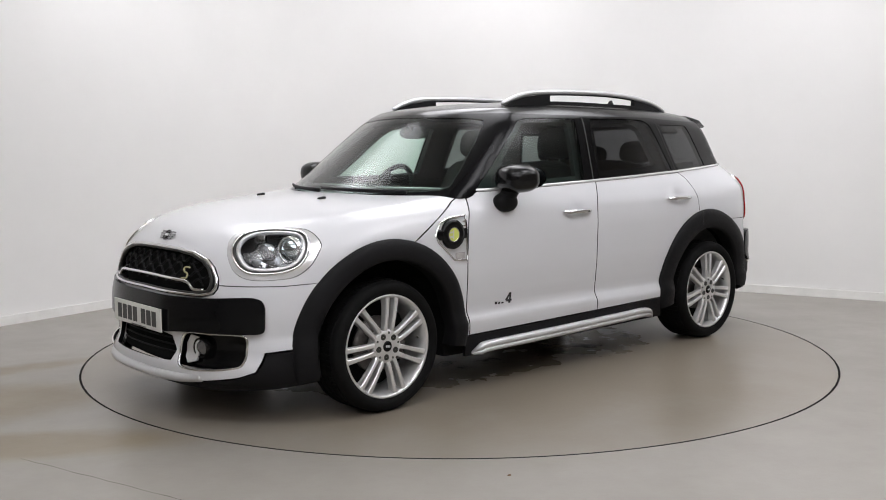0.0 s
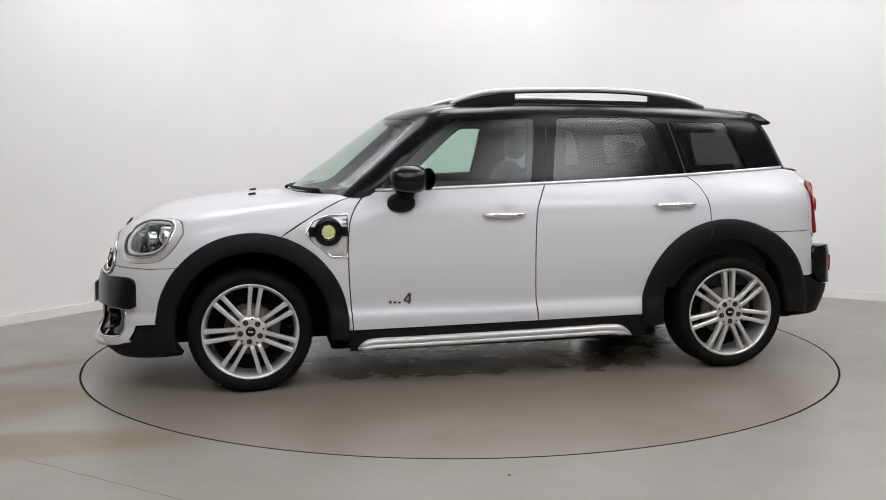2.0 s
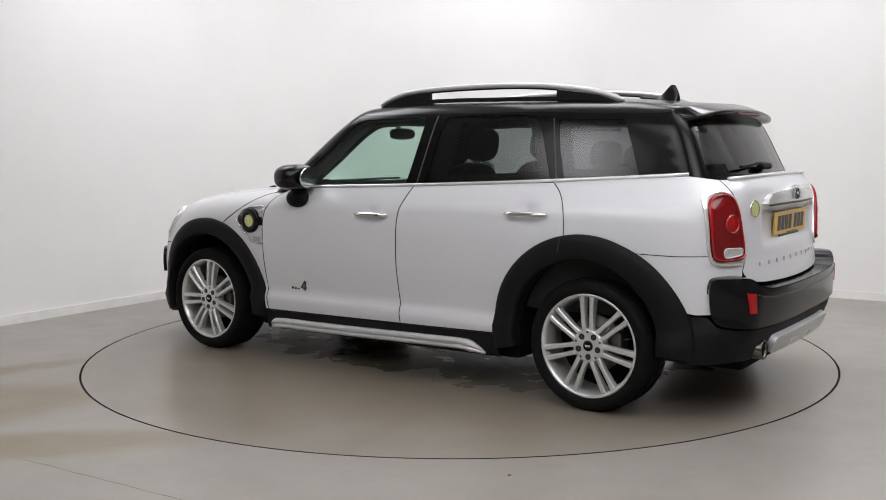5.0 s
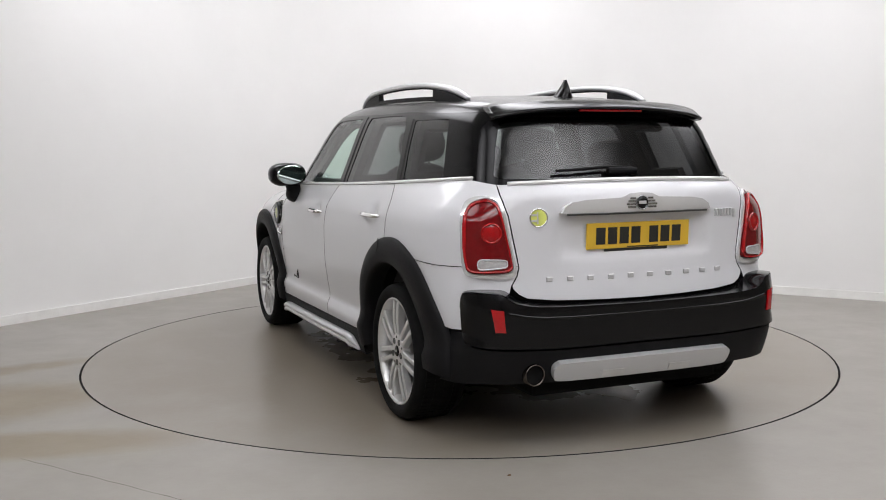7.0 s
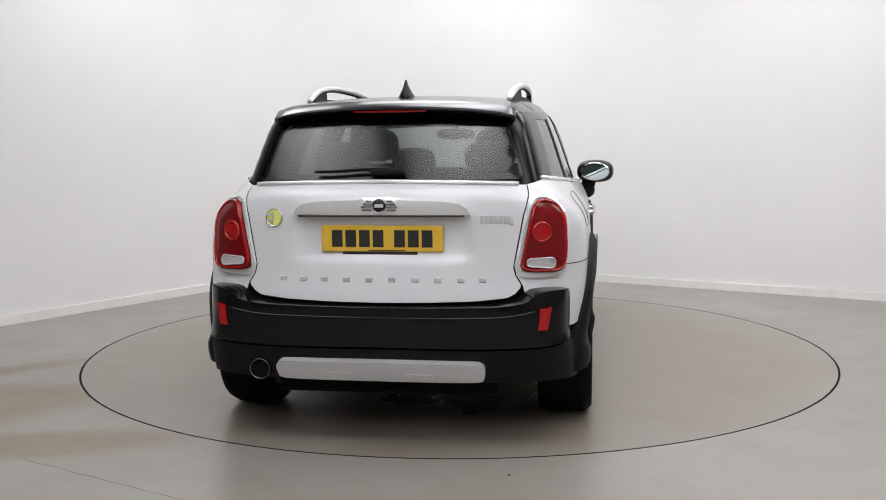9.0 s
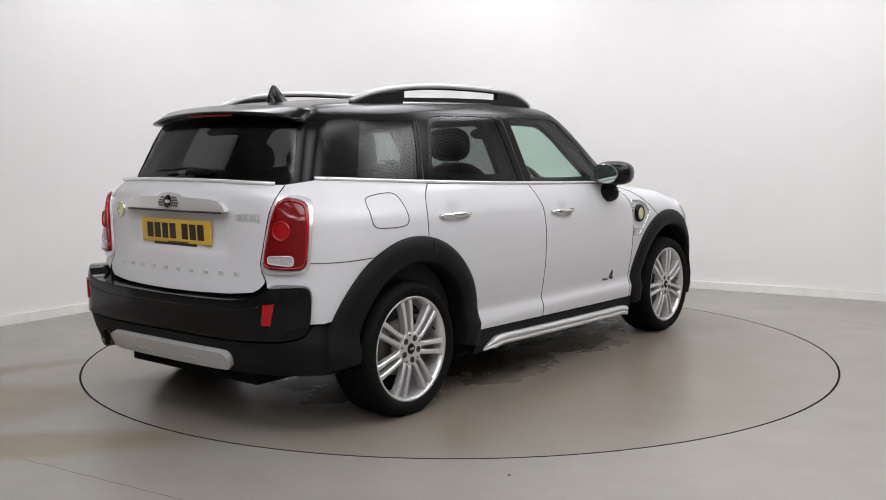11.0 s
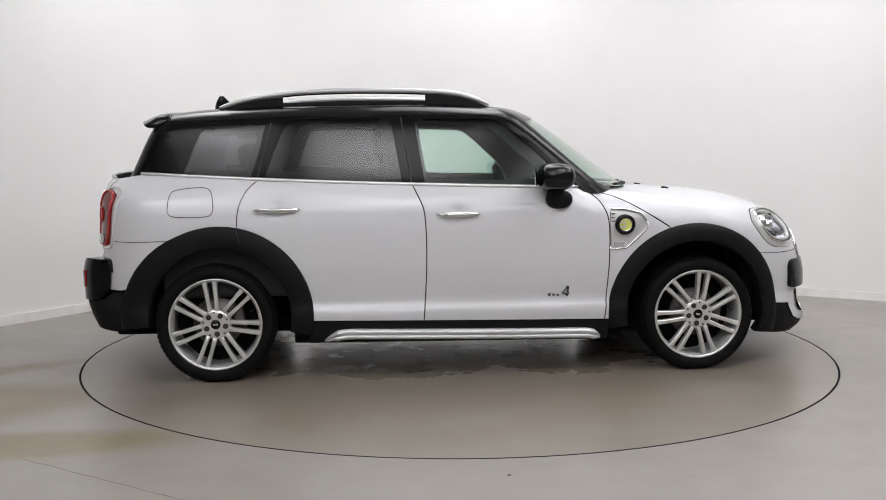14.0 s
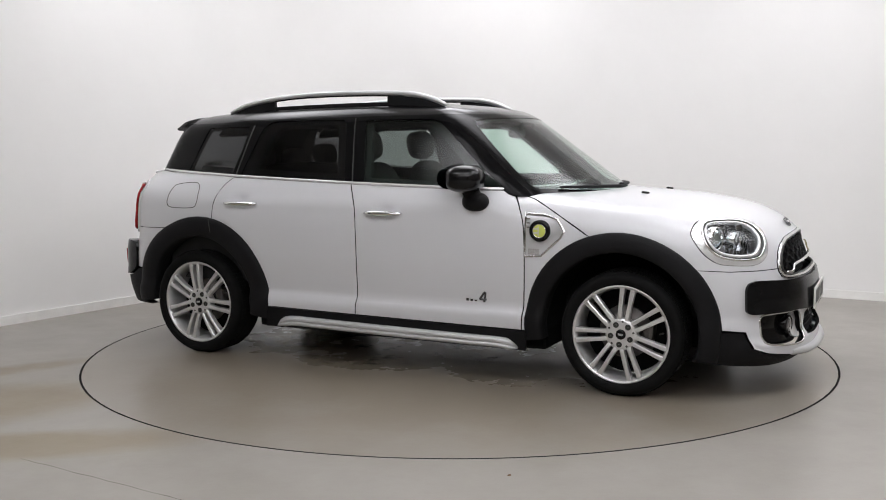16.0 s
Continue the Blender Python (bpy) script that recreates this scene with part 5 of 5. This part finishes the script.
    # rear wiper, spoiler, fin
    bm = bmesh.new()
    pts = [tuple(np.array(screen_pt(y, z, True)) + (-0.03, 0, 0)) for y, z in ((-0.06, 1.165), (0.08, 1.17), (0.2, 1.162), (0.32, 1.158))]
    tube(bm, cr(pts, 4, False), 0.0065, 8)
    q = np.array(screen_pt(-0.03, 1.155, True)) + (-0.025, 0, 0)
    v = add_box(bm, -0.018, 0.018, -0.05, 0.10, -0.016, 0.014, 0.012, 3, Matrix.Translation(q))
    part("rear_wiper", bm, M_PLASTIC, CAR, "black rear wiper", True)
    spoiler()
    bm = bmesh.new()
    rows = []
    for k in range(9):
        t = k / 8
        x0, x1, w = -1.285 - 0.085 * t, -1.425 + 0.030 * t ** 2, 0.040 * (1 - t) ** 1.5 + 0.005
        z = 1.495 + 0.085 * t
        rows.append([bm.verts.new((x0 + (x1 - x0) * (0.5 - 0.5 * math.cos(a)), w * math.sin(a), z)) for a in np.linspace(0, 2 * math.pi, 16, endpoint=False)])
    for a, c in zip(rows, rows[1:]):
        for i in range(16):
            bm.faces.new((a[i], a[(i + 1) % 16], c[(i + 1) % 16], c[i]))
    bm.faces.new(rows[-1])
    bmesh.ops.recalc_face_normals(bm, faces=bm.faces)
    part("antenna", bm, M_PIANO, CAR, "black shark-fin antenna", True)


def spoiler():
    bm = bmesh.new()
    rows = []
    for k in range(25):
        y = -0.54 + 1.08 * k / 24
        a = abs(y) / 0.54
        tip = -1.798 + 0.06 * a ** 3
        def rf(x):
            return float(TOP.lift(np.array([[x, y * 0.97]]), upper)[0][2])
        x0 = -1.60
        z0 = rf(x0) + 0.004
        z1 = 1.438 - 0.10 * y * y - 0.012 * a ** 6
        xm = (x0 + tip) / 2
        rows.append([bm.verts.new(p) for p in ((x0, y, z0 - 0.03), (x0, y, z0), (xm, y, (z0 + z1) / 2 + 0.012), (tip + 0.02, y, z1 + 0.004), (tip, y, z1 - 0.006), (tip + 0.015, y, z1 - 0.017), (xm, y, z1 - 0.022), (-1.70, y, z1 - 0.045))])
    for a, c in zip(rows, rows[1:]):
        for j in range(7):
            bm.faces.new((a[j], a[j + 1], c[j + 1], c[j]))
    for row in (rows[0], rows[-1]):
        bm.faces.new(row)
    bmesh.ops.recalc_face_normals(bm, faces=bm.faces)
    sp = part("roof_spoiler", bm, M_ROOF, CAR, "gloss black roof spoiler", True)
    bm = bmesh.new()
    add_box(bm, -1.795, -1.778, -0.16, 0.16, 1.414, 1.423, 0.003)
    part("brake_light", bm, M_DEEP, sp, "slim dark red third brake light")


def rail(s):
    xs = [(0.20, 1.497), (0.15, 1.520), (0.072, 1.545), (-0.024, 1.564), (-0.22, 1.574), (-0.434, 1.578), (-0.66, 1.577), (-0.875, 1.568), (-1.06, 1.549), (-1.189, 1.527), (-1.27, 1.503), (-1.33, 1.482)]
    line = cr([(x, s * (0.52 - 0.03 * ((x + 0.5) / 0.8) ** 2), z + 0.006) for x, z in xs], 4, False)
    bm = bmesh.new()
    tube(bm, line, [0.012 + 0.007 * min(1, 8 * min(k, len(line) - 1 - k) / len(line)) for k in range(len(line))], 12, 0.78)
    r = part("roof_rail", bm, M_SILVER, CAR, "silver roof rail on black feet", True)
    for x0, x1 in ((0.20, -0.15), (-0.955, -1.33), (-0.15, -0.955)):
        bm = bmesh.new()
        seg = [p for p in line if min(x0, x1) - 0.03 <= p[0] <= max(x0, x1) + 0.03]
        rows = []
        middle = x0 == -0.15
        low = TOP.lift(np.array([p[:2] for p in seg]), upper)[:, 2]
        for (x, y, z), zr in zip(seg, low - 0.004):
            hi = zr + 0.016 if middle else max(z - 0.016, zr + 0.003)
            rows.append([bm.verts.new(q) for q in ((x, y - 0.016, zr), (x, y - 0.013, hi), (x, y + 0.013, hi), (x, y + 0.016, zr))])
        for a, c in zip(rows, rows[1:]):
            for j in range(4):
                bm.faces.new((a[j], a[(j + 1) % 4], c[(j + 1) % 4], c[j]))
        bm.faces.new(rows[0])
        bm.faces.new(rows[-1][::-1])
        bmesh.ops.recalc_face_normals(bm, faces=bm.faces)
        part("rail_base" if middle else "rail_foot", bm, M_PLASTIC, r, "black rail foot")
    bm = bmesh.new()
    tube(bm, [(x, y, z - 0.013) for x, y, z in line if -1.0 < x < -0.05], 0.011, 8, 0.6)
    part("rail_liner", bm, M_PLASTIC, r, "black underside of the rail", True)


def blob(bm, c, r, n=2.6, m=None, k=28):
    """A rounded box-like body."""
    rows = []
    f = lambda v: math.copysign(abs(v) ** (2 / n), v)
    for i in range(k // 2 + 1):
        e = -math.pi / 2 + math.pi * i / (k // 2)
        rows.append([bm.verts.new((c[0] + r[0] * f(math.cos(e)) * f(math.cos(2 * math.pi * j / k)), c[1] + r[1] * f(math.cos(e)) * f(math.sin(2 * math.pi * j / k)), c[2] + r[2] * f(math.sin(e)))) for j in range(k)])
    for a, d in zip(rows, rows[1:]):
        for j in range(k):
            bm.faces.new((a[j], a[(j + 1) % k], d[(j + 1) % k], d[j]))
    if m is not None:
        for row in rows:
            for v in row:
                v.co = m @ v.co
    bmesh.ops.remove_doubles(bm, verts=bm.verts, dist=1e-5)
    bmesh.ops.recalc_face_normals(bm, faces=bm.faces)
    return rows


def mirror(s):
    bm = bmesh.new()
    blob(bm, (0, 0, 0), (0.104, 0.118, 0.074), 2.6, pose(0.505, s * 0.915, 1.096, 0, 0, s * -10))
    for v in bm.verts:
        if v.co.x < 0.425:
            v.co.x = 0.425 - (0.425 - v.co.x) * 0.12
    mi = part("door_mirror", bm, M_ROOF, CAR, "gloss black door mirror", True)
    bm = bmesh.new()
    blob(bm, (0, 0, 0), (0.075, 0.052, 0.052), 2.2, pose(0.540, s * 0.862, 0.972, 0, 0, 0))
    tube(bm, [(0.545, s * 0.84, 0.965), (0.53, s * 0.868, 1.0), (0.51, s * 0.88, 1.05)], [0.05, 0.045, 0.05], 14)
    part("mirror_foot", bm, M_PLASTIC, mi, "black mirror foot", True)
    bm = bmesh.new()
    lathe(bm, [(0.001, 0.0), (0.8, 0.0), (0.86, 0.0), (0.92, -0.004)], 28, pose(0.400, s * 0.912, 1.096, 0, -94, s * 13) @ Matrix.Diagonal((0.064, 0.105, 1, 1)))
    part("mirror_glass", bm, M_MIRROR, mi, "mirror glass")


# ---- car: wheels ----
def wheel():
    """Built with its outer face towards +z; 0.25 m rim in a 0.32 m tyre."""
    bm = bmesh.new()
    lathe(bm, [(0.249, 0.0), (0.2515, 0.004), (0.2505, 0.010), (0.245, 0.012), (0.238, 0.005), (0.229, -0.014), (0.226, -0.05), (0.222, -0.13), (0.235, -0.19)], 64)
    w = part("wheel", bm, M_ALLOY, None, "", True)
    bm = bmesh.new()
    prof = [(0.245, -0.20), (0.262, -0.222), (0.300, -0.224), (0.313, -0.205), (0.3175, -0.17), (0.319, -0.12), (0.319, -0.06), (0.3165, -0.02), (0.311, 0.004), (0.302, 0.017), (0.288, 0.024), (0.270, 0.022), (0.256, 0.014), (0.2500, 0.008)]
    lathe(bm, prof, 72)
    part("tyre", bm, M_TYRE, w, "black tyre", True)
    for zc in (-0.17, -0.125, -0.08, -0.035):
        bm = bmesh.new()
        n = 72
        for k in range(n):
            a = 2 * math.pi * (k + (0.5 if zc < -0.1 else 0)) / n
            add_box(bm, -0.0105, 0.0105, -0.0015, 0.003, -0.016, 0.016, m=Matrix.Rotation(a, 4, "Z") @ Matrix.Translation((0, 0.3185, zc)))
        tagged(part("tread", bm, M_TYRE, w), kind="stuff")
    bm = bmesh.new()
    lathe(bm, [(0.03, -0.085), (0.135, -0.085), (0.137, -0.10), (0.03, -0.10)], 48)
    part("brake_disc", bm, M_DISCB, w, "steel brake disc", True)
    bm = bmesh.new()
    lathe(bm, [(0.22, -0.14), (0.001, -0.14)], 40)
    part("inner_shield", bm, M_INNER, w)
    spoke = None
    for k in range(7):
        for s in (1, -1):
            a = 2 * math.pi * k / 7 + math.pi / 2
            if spoke is None:
                bm = bmesh.new()
                prof = []
                for r, wd, z, d in ((0.072, 0.0120, 0.000, 0.030), (0.09, 0.0110, 0.006, 0.030), (0.14, 0.0102, 0.008, 0.034), (0.20, 0.0112, 0.007, 0.040), (0.225, 0.0125, 0.005, 0.044), (0.240, 0.0150, 0.003, 0.046)):
                    off = 0.0190 + 0.0080 * (r - 0.076) / 0.16
                    prof.append([bm.verts.new(p) for p in ((r, off - wd, z - d), (r, off - wd, z - 0.004), (r, off - wd + 0.004, z), (r, off + wd - 0.004, z), (r, off + wd, z - 0.004), (r, off + wd, z - d))])
                for p, q in zip(prof, prof[1:]):
                    for j in range(6):
                        bm.faces.new((p[j], q[j], q[(j + 1) % 6], p[(j + 1) % 6]))
                bm.faces.new(prof[0])
                bm.faces.new(prof[-1][::-1])
                bmesh.ops.recalc_face_normals(bm, faces=bm.faces)
                me = bpy.data.meshes.new("spoke")
                bm.to_mesh(me)
                bm2 = bmesh.new()
                bm2.from_mesh(me)
                for v in bm2.verts:
                    v.co.y = -v.co.y
                bmesh.ops.reverse_faces(bm2, faces=bm2.faces)
                me2 = bpy.data.meshes.new("spoke")
                bm2.to_mesh(me2)
                bm.free(), bm2.free()
                spoke = {1: me, -1: me2}
            ob = link_mesh("spoke", spoke[s], M_ALLOY, w)
            ob.matrix_basis = Matrix.Rotation(a, 4, "Z")
    bm = bmesh.new()
    lathe(bm, [(0.001, 0.0), (0.03, 0.002), (0.062, 0.003), (0.078, 0.0), (0.082, -0.006), (0.082, -0.05)], 48)
    hub = part("hub", bm, M_ALLOY, w, "", True)
    bm = bmesh.new()
    lathe(bm, [(0.001, 0.007), (0.022, 0.0065), (0.026, 0.003), (0.026, 0)], 28)
    cap = part("centre_cap", bm, M_PIANO, w, "black centre cap", True)
    for k in range(5):
        a = 2 * math.pi * k / 5 - math.pi / 2
        bm = bmesh.new()
        lathe(bm, [(0.001, 0.0042), (0.0145, 0.0044), (0.0155, 0.001)], 16)
        ob = part("bolt_hole", bm, M_INK, w)
        ob.matrix_basis = Matrix.Translation((0.053 * math.cos(a), 0.053 * math.sin(a), 0))
    for k in range(5):
        a = 2 * math.pi * (k + 0.5) / 5 - math.pi / 2
        bm = bmesh.new()
        lathe(bm, [(0.001, 0.0036), (0.0055, 0.0038), (0.006, 0.001)], 10)
        ob = part("small_hole", bm, M_INK, w)
        ob.matrix_basis = Matrix.Translation((0.066 * math.cos(a), 0.066 * math.sin(a), 0))
    bm = bmesh.new()
    tube(bm, [(0.205, 0.045, -0.03), (0.192, 0.042, -0.005)], 0.004, 8)
    part("valve", bm, M_INK, w, "small black tyre valve", True)
    bm = bmesh.new()
    add_box(bm, 0.095, 0.150, -0.07, 0.07, -0.13, -0.045, 0.015)
    part("brake_caliper", bm, M_DISCB, w, "grey steel brake caliper")
    bm = bmesh.new()
    for k in range(4):
        add_box(bm, -0.012 + k * 0.0065, -0.0075 + k * 0.0065, -0.005, 0.005, 0.0068, 0.0078)
    part("cap_mark", bm, M_SILVER, w)
    return w


def wheels():
    first = wheel()
    first.parent = CAR
    places = [(1.335, 1, 172), (-1.338, 1, 182), (1.335, -1, -8), (-1.335, -1, 7)]
    for k, (x, s, turn) in enumerate(places):
        m = pose(x, s * 0.862, 0.318, -90 * s, 0, 0) @ pose(0, 0, 0, 0, 0, turn)
        if k == 0:
            first.matrix_basis = m
        else:
            copy_thing(first, m)


# ---- car: inside ----
def seat(x, y, tall=1.0):
    bm = bmesh.new()
    blob(bm, (0, 0, 0), (0.27, 0.25, 0.09), 3.2, pose(x + 0.20, y, 0.60, 0, -6, 0))
    cushion = part("seat_cushion", bm, M_SEAT, CAR, "black leather seat cushion", True)
    bm = bmesh.new()
    blob(bm, (0, 0, 0), (0.085, 0.24, 0.31), 3.0, pose(x - 0.10, y, 0.87, 0, -15, 0))
    back = part("seat_back", bm, M_SEAT, CAR, "black leather backrest", True)
    bm = bmesh.new()
    blob(bm, (0, 0, 0), (0.062, 0.135, 0.095), 2.8, pose(x - 0.215, y, 1.275, 0, -10, 0))
    part("headrest", bm, M_SEAT, back, "black headrest", True)
    for d in (0.05, -0.05):
        bm = bmesh.new()
        tube(bm, [(x - 0.18, y + d, 1.10), (x - 0.205, y + d, 1.24)], 0.007, 8)
        part("headrest_post", bm, M_CHROME, back, "", True)


def interior():
    for y in (0.36, -0.36):
        seat(-0.19, y)
    bm = bmesh.new()
    blob(bm, (0, 0, 0), (0.26, 0.62, 0.09), 3.4, pose(-0.78, 0, 0.62, 0, -5, 0))
    part("rear_bench", bm, M_SEAT, CAR, "black leather rear bench", True)
    bm = bmesh.new()
    blob(bm, (0, 0, 0), (0.08, 0.62, 0.29), 3.6, pose(-1.08, 0, 0.88, 0, -16, 0))
    back = part("rear_backrest", bm, M_SEAT, CAR, "black leather rear backrest", True)
    for y in (0.38, 0.0, -0.38):
        bm = bmesh.new()
        blob(bm, (0, 0, 0), (0.055, 0.125 if y else 0.11, 0.075), 2.8, pose(-1.185, y, 1.215 if y else 1.185, 0, -10, 0))
        part("headrest", bm, M_SEAT, back, "black rear headrest", True)
    bm = bmesh.new()
    prof = [(0.42, 0.70), (0.44, 0.93), (0.50, 1.0), (0.62, 1.015), (0.86, 1.0), (0.95, 0.97), (0.95, 0.70)]
    rows = []
    for y in np.linspace(-0.70, 0.70, 15):
        rows.append([bm.verts.new((x - 0.12 * (y / 0.7) ** 2 * (x > 0.7), y, z)) for x, z in prof])
    for a, c in zip(rows, rows[1:]):
        for j in range(len(prof) - 1):
            bm.faces.new((a[j], a[j + 1], c[j + 1], c[j]))
    part("dashboard", bm, M_DASH, CAR, "charcoal dashboard", True)
    bm = bmesh.new()
    blob(bm, (0.50, -0.36, 1.015), (0.07, 0.14, 0.035), 2.4)
    part("binnacle", bm, M_DASH, CAR, "", True)
    m = pose(0.33, -0.36, 0.98, 0, 66, 0)
    bm = bmesh.new()
    tube(bm, [m @ Vector((0.178 * math.cos(a), 0.178 * math.sin(a), 0)) for a in np.linspace(0, 2 * math.pi, 40, endpoint=False)], 0.016, 10, closed=True)
    sw = part("steering_wheel", bm, M_SEAT, CAR, "black leather steering wheel", True)
    bm = bmesh.new()
    blob(bm, (0, 0, 0), (0.065, 0.075, 0.025), 2.4, m)
    for a in (0.0, 2.2, -2.2):
        tube(bm, [m @ Vector((0.04 * math.cos(a + 1.57), 0.04 * math.sin(a + 1.57), 0)), m @ Vector((0.172 * math.cos(a + 1.57), 0.172 * math.sin(a + 1.57), 0))], 0.013, 8)
    part("wheel_boss", bm, M_DASH, sw, "", True)
    bm = bmesh.new()
    blob(bm, (0.44, 0, 1.345), (0.022, 0.125, 0.036), 2.8)
    tube(bm, [(0.45, 0, 1.36), (0.50, 0, 1.42)], 0.014, 8)
    part("rear_view_mirror", bm, M_DASH, CAR, "black rear-view mirror", True)
    for s in (1, -1):
        bm = bmesh.new()
        add_box(bm, -1.62, 0.62, s * 0.735 - 0.04, s * 0.735 + 0.02, 0.45, 1.035, 0.02)
        part("door_lining", bm, M_DASH, CAR, "charcoal door lining")
    bm = bmesh.new()
    add_box(bm, -1.80, -1.12, -0.66, 0.66, 1.02, 1.04, 0.008)
    part("parcel_shelf", bm, M_DASH, CAR, "charcoal parcel shelf")
    bm = bmesh.new()
    add_box(bm, -1.95, 1.95, -0.48, 0.48, 0.20, 0.30, 0.02)
    add_box(bm, -0.92, 0.92, -0.80, 0.80, 0.19, 0.32, 0.02)
    add_box(bm, 0.93, 1.80, -0.47, 0.47, 0.30, 0.86, 0.02)
    add_box(bm, -1.9, -1.2, -0.47, 0.47, 0.30, 0.80, 0.02)
    part("underbody", bm, M_INNER, CAR, "dark underbody")
    # dark inner skins behind the panel gaps
    for s in (1, -1):
        o = sides([(1.05, 0.88), (0.90, 0.98), (0.6, belt(0.6) - 0.015), (-0.5, belt(-0.5) - 0.015), (-1.5, belt(-1.5) - 0.02), (-1.72, 1.08), (-1.78, 0.72), (-1.72, 0.70)])
        o += arc(ARCH_R, ARCH_OUT - 0.03, 140, -8, 20) + sides([(-0.2, 0.28)]) + arc(ARCH_F, ARCH_OUT - 0.03, 186, 125, 12)
        panel("inner_skin", flip(o, s), LEFT if s > 0 else RIGHT, lower, M_INNER, CAR, "", off=-0.022, gap=0, step=0.07, flange=0)
    q = sym([(0.99, 0, 1.02), (0.88, 0.6, 1.01)] + sides([(0.95, 0.94), (1.1, 0.86)]) + arc(ARCH_F, ARCH_OUT - 0.02, 100, 8, 12) + [(1.85, 0.72, 0.42), (1.9, 0.66, 0.3), (2.08, 0.3, 0.24), (2.10, 0, 0.24)])
    panel("inner_front", q, FRONT, lower, M_INNER, CAR, "", off=-0.10, gap=0, step=0.08, flange=0)
    q = sym([(-1.93, 0, 1.10), (-1.87, 0.6, 1.09), (-1.72, 0.70, 1.09), (-1.76, 0.8, 0.9), (-1.80, 0.8, 0.52), (-1.9, 0.75, 0.36), (-2.03, 0, 0.30)])
    panel("inner_rear", q, REAR, lower, M_INNER, CAR, "", off=-0.03, gap=0, step=0.08, flange=0)


for side_sign in (1, -1):
    doors_and_wings(side_sign)
    arches(side_sign)
front_end()
rear_end()
cabin()
interior()
wheels()


def motions():
    spin = [(t, pose(0, 0, 0, 0, 0, a)) for t, a in TURN]
    walk(TABLE, spin)
    walk(CAR, [(t, m @ Matrix.Translation((-0.056, 0.053, 0.0))) for t, m in spin])


motions()
